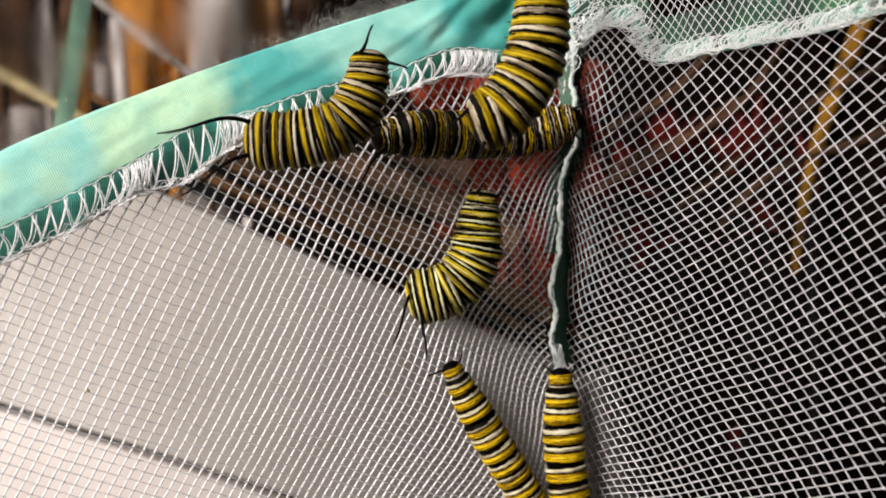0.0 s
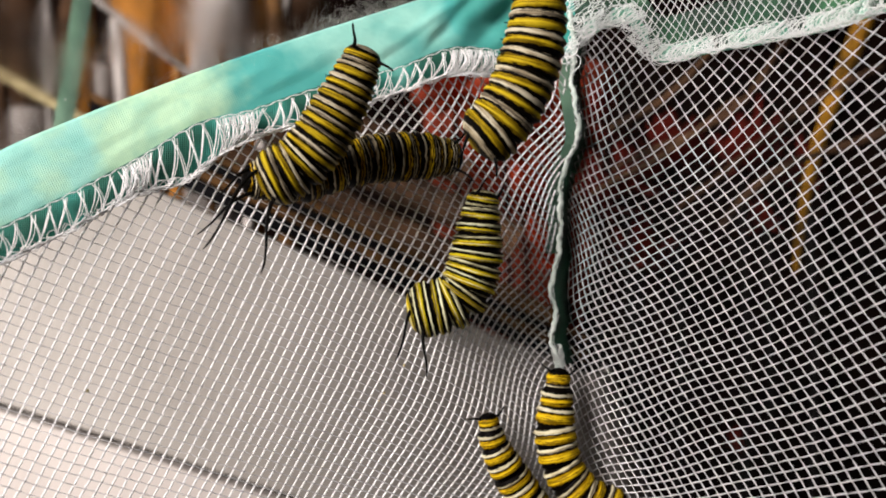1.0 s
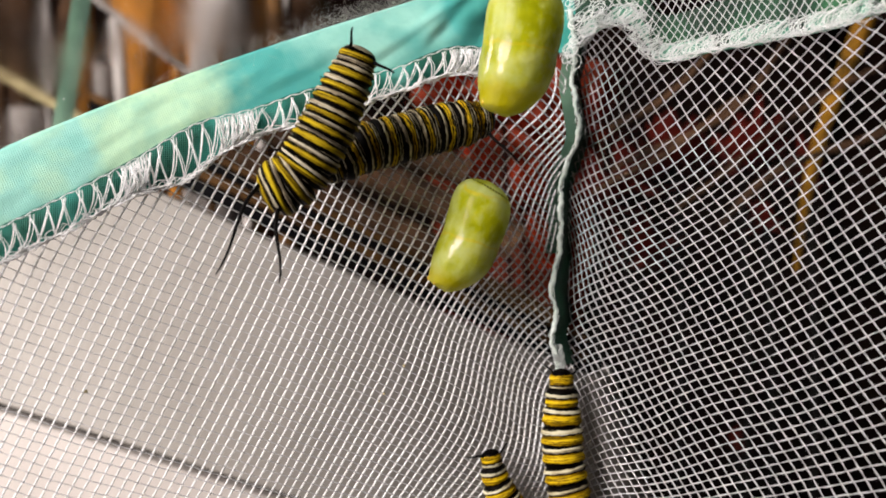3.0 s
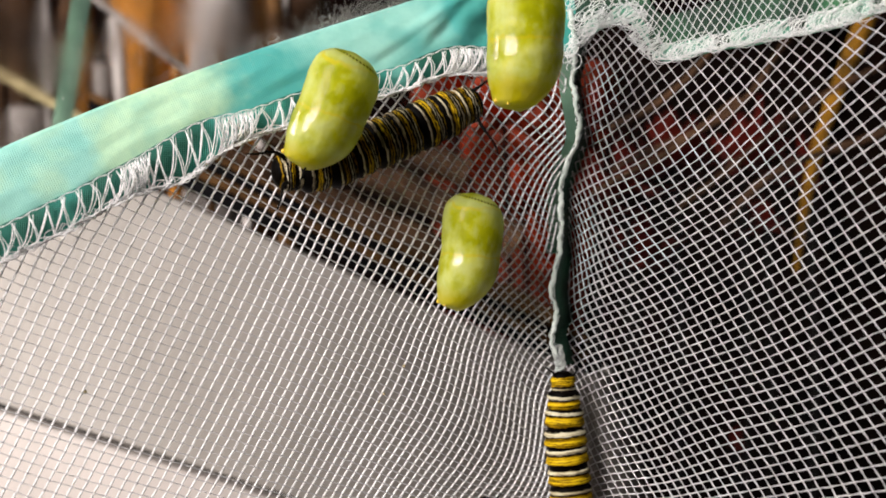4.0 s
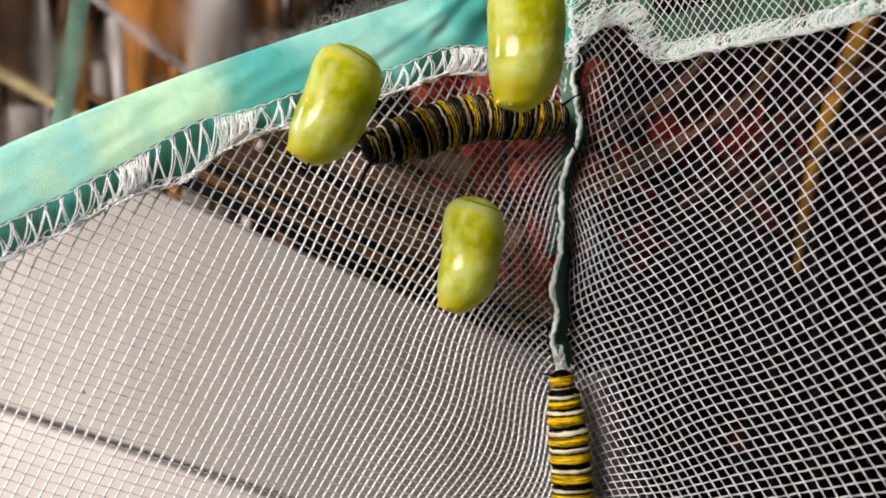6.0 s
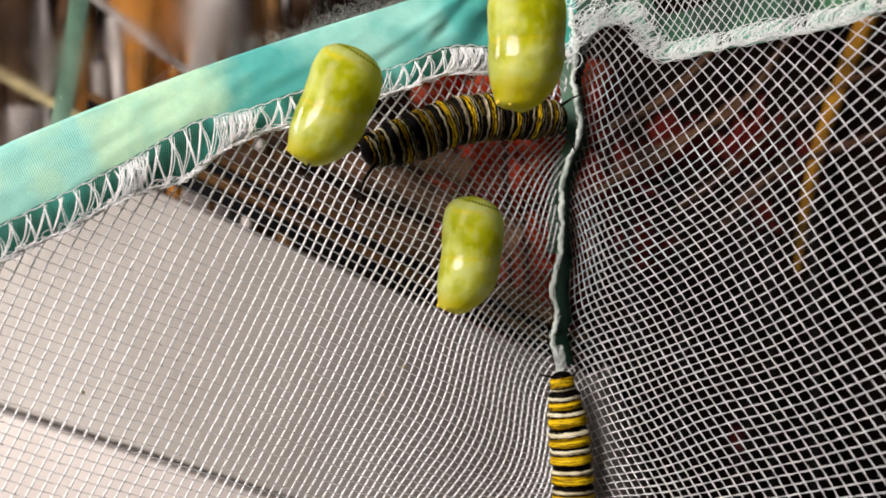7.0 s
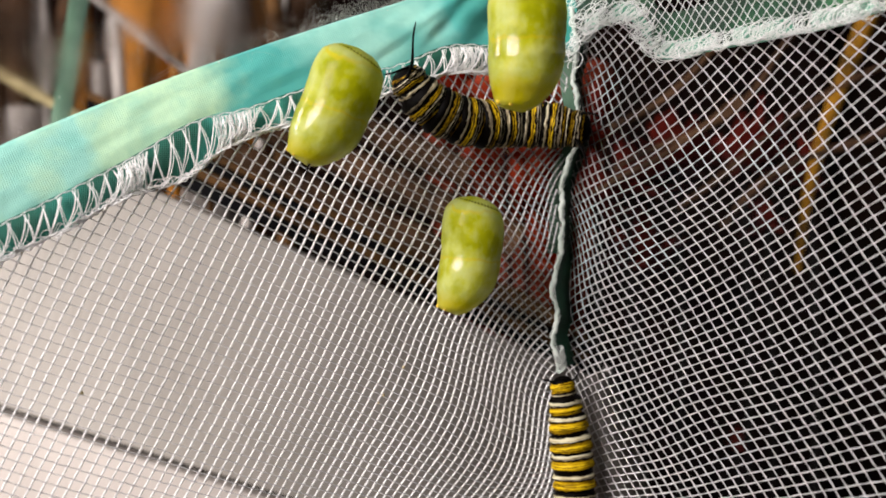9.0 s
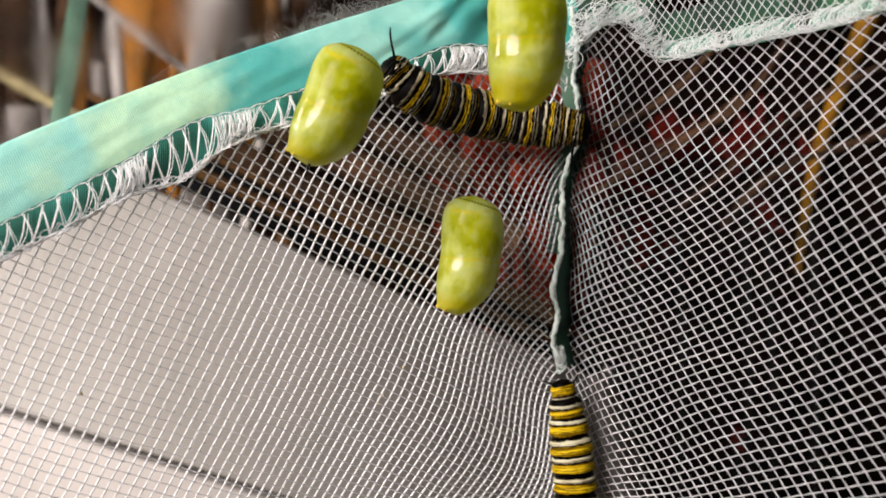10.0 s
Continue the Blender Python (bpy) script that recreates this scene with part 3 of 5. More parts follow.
def count(c, X, Z, deg=DEG):
    X, Z = np.asarray(X) / 60, np.asarray(Z) / 60
    terms = [X ** i * Z ** j for i in range(deg + 1) for j in range(deg + 1 - i)]
    terms += [np.exp(-((X * 60 - cx) ** 2 + (Z * 60 - cz) ** 2) / 200) for cx in (5, 15, 25, 35, 45) for cz in (-45, -30, -15, 0, 15, 30)]
    return sum(a * t for a, t in zip(c, terms))


def inside(x, z, upper, side):
    ok = z < upper(x)
    return ok & side(x, z)


BAND_TOP = [(-91.6, 218.2, 11.2), (-81.0, 222.5, 18.5), (-70.9, 226.5, 23.8), (-59.0, 231.3, 29.6), (-42.4, 237.9, 37.1), (-25.4, 244.7, 44.2), (-9.8, 251.0, 50.4), (1.9, 255.6, 54.9), (16.5, 261.5, 59.6), (29.2, 266.6, 63.9)]
BAND_LOW = [(-91.6, 218.2, -2.9), (-81.0, 222.5, 3.0), (-69.9, 226.9, 9.4), (-58.5, 231.5, 16.2), (-47.5, 235.9, 23.5), (-37.2, 240.0, 26.9), (-25.4, 244.7, 31.6), (-9.8, 251.0, 36.5), (1.9, 255.6, 41.4), (14.0, 260.5, 41.5)]
TAPE_LOW = [(-91.6, 218.2, -9.0), (-81.0, 222.5, -3.0), (-69.0, 227.3, 3.5), (-58.5, 231.5, 9.8), (-49.5, 235.1, 13.0), (-39.3, 239.2, 20.7), (-25.4, 244.7, 25.8), (-10.9, 250.5, 31.3), (1.9, 255.6, 36.2), (12.8, 260.0, 36.3)]
SEAM = [(26.4, 256.9, 50.2), (27.7, 255.6, 41.7), (27.0, 256.3, 35.8), (27.8, 255.5, 29.8), (28.3, 255.0, 23.8), (26.3, 257.0, 18.6), (24.8, 257.8, 13.3), (24.8, 257.8, 4.9), (24.3, 257.6, -1.1), (22.7, 256.9, -8.2), (23.9, 257.4, -14.2), (22.7, 256.9, -18.4), (24.6, 257.7, -24.4)]
HEM = [(27.7, 261.6, 42.0), (29.7, 259.6, 45.9), (32.6, 256.7, 47.5), (36.0, 253.3, 48.6), (38.8, 250.5, 47.8), (41.2, 248.1, 43.6), (43.6, 245.7, 39.7), (47.3, 242.0, 39.2), (52.8, 236.5, 40.0), (58.5, 230.8, 40.2), (64.3, 225.0, 40.8), (70.6, 218.7, 41.3), (77.2, 212.1, 43.2), (82.3, 207.0, 44.8)]


def edge_of(points):
    p = np.asarray(spline(points, 200))
    order = np.argsort(p[:, 0])
    return lambda x: np.interp(x, p[order, 0], p[order, 2])


seam_line = np.asarray(spline(SEAM, 120))
seam_x = lambda z: np.interp(z, seam_line[::-1, 2], seam_line[::-1, 0], left=25.3, right=27)
tape_edge, hem_edge = edge_of(TAPE_LOW), edge_of(HEM)


def runs(pts, keep, least=3):
    out, cur = [], []
    for p, k in zip(pts, keep):
        if k:
            cur.append(p)
        else:
            if len(cur) >= least:
                out.append(np.array(cur))
            cur = []
    if len(cur) >= least:
        out.append(np.array(cur))
    return out


def netting(name, coef, depth, xr, zr, across, keep, radius, lift, mat=None, step=0.55, fore=0.0, plies=1):
    """One family of yarns of a panel. across: the axis in which the yarns follow one another; fore lays it towards the lens."""
    xs, zs = np.arange(*xr, step), np.arange(*zr, step)
    lines = []
    if across == "x":
        grid = count(coef, xs[None], zs[:, None])
        ks = range(int(math.ceil(grid.min())), int(grid.max()) + 1)
        for k in ks:
            pts, ok = [], []
            for j, z in enumerate(zs):
                row = grid[j]
                up = np.maximum.accumulate(row)
                good = up[0] < k < up[-1]
                x = np.interp(k, up + np.arange(len(up)) * 1e-7, xs) if good else 0.0
                pts.append((x, z))
                ok.append(good)
            lines.append((pts, ok))
    else:
        grid = count(coef, xs[:, None], zs[None])
        for k in range(int(math.ceil(grid.min())), int(grid.max()) + 1):
            pts, ok = [], []
            for j, x in enumerate(xs):
                row = grid[j][::-1]
                up = np.maximum.accumulate(row)
                good = up[0] < k < up[-1]
                z = np.interp(k, up + np.arange(len(up)) * 1e-7, zs[::-1]) if good else 0.0
                pts.append((x, z))
                ok.append(good)
            lines.append((pts, ok))
    made = []
    for i, (pts, ok) in enumerate(lines):
        p = np.array(pts)
        ok = np.array(ok) & keep(p[:, 0], p[:, 1])
        y = depth(p[:, 0]) - fore + folds(p[:, 0], p[:, 1]) + lift * np.sin(np.arange(len(p)) * 1.7 + math.pi * (i % 2))
        wob = 0.03 * np.sin(np.arange(len(p)) * 0.5 + i * 1.3) + rng.normal(0, 0.02, len(p))
        for ply in range(plies):
            # Two plies wind loosely round one another.
            w = np.arange(len(p)) * 0.62 + i * 1.1 + math.pi * ply
            side, out = (0.085 * np.cos(w), 0.085 * np.sin(w)) if plies > 1 else (0.0, 0.0)
            q = np.stack([p[:, 0] + (wob + side if across == "x" else 0), y + out, p[:, 1] + (wob + side if across == "z" else 0)], -1)
            made += runs(q, ok)
    v, f = tubes([metres(m) for m in made], radius * MM, 5)
    return tagged(under(name, mesh_of(name, v, f, mat or NET), cage, "white woven netting yarns"), kind="stuff")


def folds(x, z):
    return 0.6 * np.sin(0.11 * x + 0.05 * z) + 0.35 * np.sin(0.07 * z - 0.19 * x + 1.0)


left_keep = lambda x, z: (z < tape_edge(x) + 3.0) & (x < seam_x(z) - 0.2)
right_keep = lambda x, z: (z < hem_edge(x) + 0.4) & (x > seam_x(z) + 1.0)
netting("netting", WARP_LEFT, depth_left, (-92, 28), (-62, 50), "x", left_keep, 0.225, 0.12)
netting("netting", WEFT_LEFT, depth_left, (-92, 28), (-62, 50), "z", left_keep, 0.15, -0.10, NET_FINE, fore=0.26)
# The right panel is dimmed by yarn colour, not by the sun.
netting("netting", DOWN_RIGHT, depth_right, (25.3, 78), (-62, 50), "x", right_keep, 0.088, 0.10, NET_DIMMED, plies=2)
netting("netting", UP_RIGHT, depth_right, (25.3, 78), (-62, 50), "z", right_keep, 0.086, -0.10, NET_DIMMED, plies=2)


def fabric_band():
    n, m = 160, 22
    top, low = spline(BAND_TOP, n), spline(BAND_LOW + [(28.0, 262.0, 42.0)], n)
    rows = []
    for i in range(n):
        row = []
        for k in range(-6, m + 1):
            v = k / m
            if k < 0:
                p = top[i] + np.array([0.0, 4.2 + 0.25 * k * -1, 0.0]) + np.array([0.3, 0.0, -0.25 + 0.05 * k])
            else:
                bulge = 1.3 * math.sin(math.pi * min(1, 0.12 + 0.80 * v)) ** 0.8 - 0.2
                crease = (0.10 + 2.0 * max(0.0, i / n - 0.66) ** 0.7) * math.sin(6.0 * v + 0.055 * i + 1.2 * math.sin(0.09 * i)) * math.sin(math.pi * v)
                fine = 0.25 * noise.noise((i * 0.09, k * 0.22, 3.0)) + (0.12 + 2.2 * max(0.0, i / n - 0.66)) * noise.noise((i * 0.17 + k * 0.1, k * 0.16 - i * 0.05, 9.0))
                for start, run, deep_by in ((0.74, 0.10, 0.55), (0.83, 0.09, 0.9), (0.62, 0.26, 0.2)):
                    off = i / n - start - run * (1 - v)
                    crease -= deep_by * math.exp(-(off / 0.014) ** 2) * math.sin(math.pi * min(1.0, v + 0.08)) - 0.6 * deep_by * math.exp(-((off + 0.035) / 0.025) ** 2) * math.sin(math.pi * v)
                p = top[i] * (1 - v) + low[i] * v + np.array([0.2, -1.0, 0.0]) * (bulge + crease + fine - 4.2 * (1 - v))
            row.append(metres(p))
        rows.append(row)
    v, f = sheet(rows)
    under("cloth_band", mesh_of("cloth_band", v, f, BAND), cage, "tie-dyed aqua and pale green cloth band")
    # Tape below the band.
    rows = []
    tlow = spline(TAPE_LOW, n)
    ttop = spline(BAND_LOW, n)
    for i in range(n):
        rows.append([metres(ttop[i] * (1 - w) + tlow[i] * w + np.array([0, -0.6 - 0.5 * math.sin(math.pi * w), 0.8 * (1 - w)])) for w in np.linspace(0, 1, 6)])
    v, f = sheet(rows)
    under("edge_tape", mesh_of("edge_tape", v, f, TEAL), cage, "dark teal tape under the overlock stitches")


def overlock():
    n = 420
    a, b2 = spline(BAND_LOW, n), spline(TAPE_LOW, n)
    out = np.array([0.2, -1.8, 0.0])
    lines, radii = [], []
    chain = a + out + np.array([0.1, -0.45, 0.3])
    for s in (-1, 1):
        w = np.sin(np.arange(n) * 0.55 + s) * 0.17
        lines.append(metres(chain + np.stack([0 * w, 0 * w, w * s], -1)))
        radii.append(0.065 * MM)
    for s in (0, 1, 2):
        w = np.arange(n) * 0.5 + s * 2.1
        lines.append(metres(b2 + out * 1.2 + np.stack([0.35 * np.cos(w), 0.30 * np.sin(w), 0.35 * np.cos(w * 0.7)], -1)))
        radii.append(0.16 * MM)
    # Slack loops that hang over the lower edge of the tape.
    loose = np.random.default_rng(23)
    for k in range(0, n - 22, 3):
        u = np.linspace(0, 1, 14)[:, None]
        p, q = b2[k], b2[k + int(loose.integers(6, 18))]
        sag = loose.uniform(-0.6, 1.6)
        sway = np.sin(u * math.pi) * np.array([loose.normal(0, 0.5), loose.uniform(-0.5, 0.1), sag]) + np.sin(u * 2 * math.pi) * loose.normal(0, 0.35, 3)
        lines.append(metres(p * (1 - u) + q * u + out * 1.2 + sway))
        radii.append(0.095 * MM)
    k, g, up = 0.0, np.random.default_rng(5), True
    while k < n - 14:
        dense = 0.2 if (0.29 < k / n < 0.35 or 0.46 < k / n < 0.53 or k / n > 0.88) else 1.0
        step = g.uniform(4.2, 6.6) * dense
        i, j = int(k), int(min(n - 1, k + 1.5 + step / dense ** 0.7))
        p, q = (a[i], b2[j]) if up else (b2[i], a[j])
        u = np.linspace(0, 1, 11)[:, None]
        bow = np.sin(u * math.pi) * (np.array([0.5, -0.5, 0.0]) + g.normal(0, 0.30, 3))
        for twin in (0.0, 0.30 + g.uniform(-0.1, 0.25)):
            lines.append(metres(p * (1 - u) + q * u + out + bow * (1 + twin) + np.array([twin, 0.1 * twin, 0.1 * twin]) * (0.3 + u * g.uniform(0.5, 1.2))))
            radii.append((0.115 if twin == 0 else 0.075) * MM)
        k += step
        up = not up
    v, f = tubes(lines, radii, 6)
    tagged(under("overlock_stitches", mesh_of("overlock_stitches", v, f, STITCH), cage, "white zigzag overlock stitches"), kind="stuff")


def scribble(path, n, radius, turns, seed, thick, wide=(1.0, 1.0, 1.0), edges=0, strands=4, rough=(0.7, 0.5), drift=0.0, every=10):
    """Loops of thread round a path, as an overlock edge makes them."""
    g = np.random.default_rng(seed)
    p = spline(path, n)
    lines = []
    for s in range(strands):
        w = np.linspace(0, turns * 2 * math.pi, n) * g.uniform(0.6, 1.4) * (1 if s % 2 else -1) + s * 1.7
        r = radius * (rough[0] + rough[1] * np.interp(np.arange(n), np.arange(0, n + 2 * every, every), g.uniform(0, 1, len(np.arange(0, n + 2 * every, every)))))
        knots = np.arange(0, n + 5 * every, int(2.5 * every))
        off = drift * np.stack([np.interp(np.arange(n), knots, g.normal(0, 1, len(knots))) for _ in range(3)], -1)
        lines.append(metres(p + off + np.stack([wide[0] * r * np.cos(w), wide[1] * r * np.sin(w) * 0.6 - 0.5, wide[2] * r * np.sin(w + 0.6)], -1)))
    for s in range(edges):
        w = np.linspace(0, turns * 5.0, n) + s * 2.1
        lines.append(metres(p + np.stack([0.24 * np.cos(w), 0.25 * np.sin(w) - 0.8, 0.24 * np.sin(w * 0.7) - (0.6 * radius if edges == 2 else 0)], -1)))
    return tubes(lines, thick * MM, 5)


def seam():
    p = np.asarray(spline(SEAM, 140))
    rows, rows2 = [], []
    for i, q in enumerate(p):
        w = 2.7 + 1.9 * (i / 140) ** 2 + 0.4 * math.sin(i * 0.13)
        rows.append([metres(q + np.array([t * w, 0.6 + 6.5 * t + 0.4 * math.sin(i * 0.2 + 4 * t), 0.2 * math.sin(i * 0.3)])) for t in np.linspace(-0.05, 1, 8)])
        if i < 96:
            rows2.append([metres(q + np.array([-t * 2.6 + 0.6, 8.4 - t * 0.6, 0])) for t in np.linspace(0, 1, 5)])
    v, f = sheet(rows)
    under("seam_tape", mesh_of("seam_tape", v, f, DEEP), cage, "deep green tape along the upright seam")
    v, f = sheet(rows2)
    under("seam_allowance", mesh_of("seam_allowance", v, f, FADED), cage, "green cloth allowance behind the netting")
    core = np.asarray(spline(SEAM, 260))
    k = np.arange(260)
    core = core + np.stack([0.22 * np.sin(k * 0.33) + 0.12 * np.sin(k * 0.9), -0.6 + 0 * k, 0 * k], -1)
    cv, cf = tubes([metres(core)], [MM * (0.48 + 0.10 * np.sin(k * 0.23) + 0.05 * np.sin(k * 1.3))], 10)
    v, f = scribble(SEAM, 900, 0.62, 60, 3, 0.065, strands=3, rough=(0.55, 0.6))
    v, f = np.vstack([cv, v]), np.vstack([cf, f + len(cv)])
    v2, f2 = scribble([(23.9, 257.5, -21.0), (24.4, 257.5, -23.0), (24.8, 257.5, -25.0)], 160, 0.9, 7, 8, 0.2)
    v, f = np.vstack([v, v2]), np.vstack([f, f2 + len(v)])
    tagged(under("seam_stitches", mesh_of("seam_stitches", v, f, CORD), cage, "white wavy overlock edge of the seam"), kind="stuff")


def hem():
    v, f = scribble(HEM, 4200, 2.3, 34, 11, 0.085, (1.3, 1.0, 1.0), 2, 8, (0.35, 0.75), 0.40, 60)
    tagged(under("hem_stitches", mesh_of("hem_stitches", v, f, HEM_THREAD), cage, "thick white ruffled overlock hem"), kind="stuff")
    p = np.asarray(spline(HEM, 160))
    rows = [[metres(q + np.array([0.1 * t, 0.9 + 0.3 * t + 0.3 * math.sin(i * 0.4), 1.8 * t])) for t in np.linspace(-1, 1, 6)] for i, q in enumerate(p)]
    v, f = sheet(rows)
    under("hem_tape", mesh_of("hem_tape", v, f, PALE_CLOTH), cage, "pale green lining inside the overlock hem")
    rows = []
    for i, q in enumerate(p):
        rows.append([metres(q + np.array([0.2 * t, 1.4 + 0.6 * t + 0.7 * math.sin(i * 0.21 + t), -1.0 + t * 9.0])) for t in np.linspace(0, 1, 8)])
    v, f = sheet(rows)
    under("hem_cloth", mesh_of("hem_cloth", v, f, STRAP), cage, "green cloth folded behind the hem")
    # A tangle of loose thread where the edges meet.
    v, f = scribble([(28, 252, 55), (26.5, 252, 50), (30, 251, 52), (31.5, 250, 49), (27, 252, 47), (30, 251, 45), (26.5, 254, 42), (27.5, 255, 38)], 1500, 1.7, 15, 21, 0.10, strands=2, rough=(0.4, 0.8), drift=0.4, every=24)
    tagged(under("corner_stitches", mesh_of("corner_stitches", v, f, HEM_THREAD), cage, "tangle of white thread at the corner"), kind="stuff")
    # Roof netting above the hem, and the roof cloth from which the cage hangs.
    lines = []
    for k in range(44):
        x0 = 20 + k * 1.35
        for lean, deep in ((9, 2.0), (-12, 1.6)):
            pts = [np.array((x0 + lean * t + 0.25 * math.sin(9 * t + k), depth_right(x0 + lean * t) - deep + 0.5 * math.sin(7 * t), 34 + t * 19)) for t in np.linspace(0, 1, 40)]
            pts = [q for q in pts if q[2] > hem_edge(q[0]) + 0.6 and q[0] > 32]
            if len(pts) > 3:
                lines.append(metres(np.array(pts)))
    v, f = tubes(lines, 0.095 * MM, 5)
    tagged(under("roof_netting", mesh_of("roof_netting", v, f, NET_DIMMED), cage, "white netting folded over the hem"), kind="stuff")
    rows = [[metres((x, y, 57 + 0.03 * (265 - y) + 0.4 * math.sin(x * 0.4 + y * 0.2))) for x in np.linspace(14, 22, 12)] for y in np.linspace(222, 236, 24)]
    v, f = sheet(rows)
    under("roof_cloth", mesh_of("roof_cloth", v, f, DYED), cage, "green cloth roof strip")


def window_sheet():
    top = spline(BAND_TOP, 40)
    rows = [[metres(q + np.array([-6 * t, 4 + 10 * t, -2 + 85 * t + 0.6 * math.sin(i * 0.3 + 3 * t)])) for t in np.linspace(0, 1, 16)] for i, q in enumerate(top[:34])]
    v, f = sheet(rows)
    n0 = len(v)
    v, f = np.vstack([v, v + np.array([0.0, 0.0004, 0.0])]), np.vstack([f, f[:, ::-1] + n0])
    pane = under("window_sheet", mesh_of("window_sheet", v, f, VINYL), cage, "clear dusty vinyl window")
    pane.visible_shadow = False
    g = np.random.default_rng(17)
    bm = bmesh.new()
    grid = np.asarray(rows)
    for k in range(520):
        i, j = int(g.uniform(0, 33)), int(g.uniform(0, 15))
        p = Vector(grid[i, j]) + Vector((g.uniform(-0.001, 0.001), -0.0004, g.uniform(-0.0025, 0.0025)))
        r = MM * (0.04 + 0.14 * g.random() ** 6)
        bmesh.ops.create_icosphere(bm, subdivisions=1, radius=r, matrix=Matrix.Translation(p))
    tagged(part("dust_specks", bm, DUST, cage, "pale dust specks on the vinyl"), kind="stuff")
    # Fine fuzz along the top of the band.
    lines = []
    full = spline(BAND_TOP, 300)
    for k in range(760):
        i = int(g.triangular(80, 195, 280))
        q = full[i] + np.array([g.normal(0, 1.5), g.uniform(4.5, 8.0), g.uniform(-0.5, 0.5)])
        ang, L, curl = g.uniform(0.0, 2.2), g.uniform(1.2, 7.0), g.normal(0, 2.6)
        pts = []
        for t in np.linspace(0, 1, 9):
            a2 = ang + curl * t
            pts.append(q)
            q = q + L / 8 * np.array([math.cos(a2), 0.12 * g.normal(), math.sin(a2)])
        lines.append(metres(np.array(pts)))
    v, f = tubes(lines, 0.0125 * MM, 3)
    tagged(under("fuzz", mesh_of("fuzz", v, f, HAIR), cage, "fine loose fibres above the band"), kind="stuff")
    scratch = []
    for k in range(380):
        i, j = int(np.clip(g.normal(10, 6), 0, 30)), int(g.uniform(0, 14))
        q = np.asarray(grid[i, j]) + np.array([g.uniform(-0.004, 0.004), -0.0005, g.uniform(-0.004, 0.004)])
        ang, L, curl = g.normal(1.75, 0.35), g.uniform(0.0008, 0.005), g.normal(0, 0.3)
        pts = []
        for t in np.linspace(0, 1, 8):
            pts.append(q)
            q = q + L / 7 * np.array([math.cos(ang + curl * t), 0, math.sin(ang + curl * t)])
        scratch.append(np.array(pts))
    v, f = tubes(scratch, 0.010 * MM, 3)
    tagged(under("scratches", mesh_of("scratches", v, f, DUST), cage, "fine pale scratches on the vinyl"), kind="stuff")
    # A green edge strip of the far side of the cage, seen through the vinyl.
    a, b2 = np.array(far(-291, 235, 400)), np.array(far(-314, 85, 400))
    rows = [[metres(a * (1 - t) + b2 * t + np.array([s, -0.8 * math.cos(s * 0.4), 0.3 * math.sin(9 * t)])) for s in np.linspace(-3.2, 3.2, 9)] for t in np.linspace(0, 1, 20)]
    v, f = sheet(rows)
    under("far_edge_strip", mesh_of("far_edge_strip", v, f, FADED), cage, "green cloth edge strip seen through the vinyl")


def droppings():
    """A few brown pellets caught in the netting."""
    g = np.random.default_rng(31)
    for x, z in ((-66.5, -26.5), (-13.0, -31.0), (-8.0, -24.0), (-12.0, -29.5)):
        bm = bmesh.new()
        bmesh.ops.create_icosphere(bm, subdivisions=2, radius=0.36 * MM * g.uniform(0.6, 1.1))
        for q in bm.verts:
            q.co *= 1 + 0.25 * noise.noise(q.co * 3000 + Vector((x, z, 0)))
        me = bpy.data.meshes.new("pellet")
        bm.to_mesh(me)
        bm.free()
        me.materials.append(STRAW)
        ob = tagged(new("pellet", me), "tiny pale brown dropping caught in the white netting", "dropping", "droppings")
        ob.location = W(x, depth_left(x) - 0.5, z)


droppings()
fabric_band()
overlock()
seam()
hem()
window_sheet()


# ---- the caterpillars ----
def ring_mesh(name, mat, caps=0.50, dome=0):
    """A body segment 3.9 mm long and 1 mm in radius, with folds, to be scaled."""
    nu, na, rows = 17, 24, []
    for i in range(nu):
        u = i / (nu - 1)
        z = (u - 0.5) * 3.9 * 1.6
        s = (z / 3.9) + 0.5
        fold = 0.045 * math.cos(2 * math.pi * (s * 2 - 0.3)) + 0.022 * math.cos(2 * math.pi * s * 6)
        r = (1.0 - abs(2 * u - 1) ** 4 * (1 - caps)) * (1 + fold)
        if dome and u > 0.5:
            z = (2 * u - 1) * dome
            r = (1 + 0.5 * fold) * math.sqrt(max(0.004, 1 - (2 * u - 1) ** 2.2))
        row = []
        for k in range(na):
            a = 2 * math.pi * k / na
            rr = r * (1 + 0.012 * noise.noise((3 * math.cos(a), 3 * math.sin(a), s * 4)))
            row.append((rr * MM * math.cos(a), rr * MM * math.sin(a), z * MM))
        rows.append(row)
    verts = [p for row in rows for p in row]
    faces = [(i * na + k, i * na + (k + 1) % na, (i + 1) * na + (k + 1) % na, (i + 1) * na + k) for i in range(nu - 1) for k in range(na)]
    verts += [(0, 0, rows[0][0][2] - 0.00002), (0, 0, rows[-1][0][2] + 0.00002)]
    n = nu * na
    faces += [((k + 1) % na, k, n) for k in range(na)] + [((nu - 1) * na + k, (nu - 1) * na + (k + 1) % na, n + 1) for k in range(na)]
    return mesh_of(name, verts, faces, mat)


def horn_mesh(length, thick):
    u = np.linspace(0, 1, 12)
    line = np.stack([0.10 * length * np.sin(u * 3.0), 0.05 * length * np.sin(u * 5), length * u], -1)
    r = thick * (1 - 0.72 * u) + 0.05
    r[-2:] *= (1.15, 0.6)
    v, f = tubes([line * MM], [r * MM], 7)
    return mesh_of("tentacle", v, f, HORN)


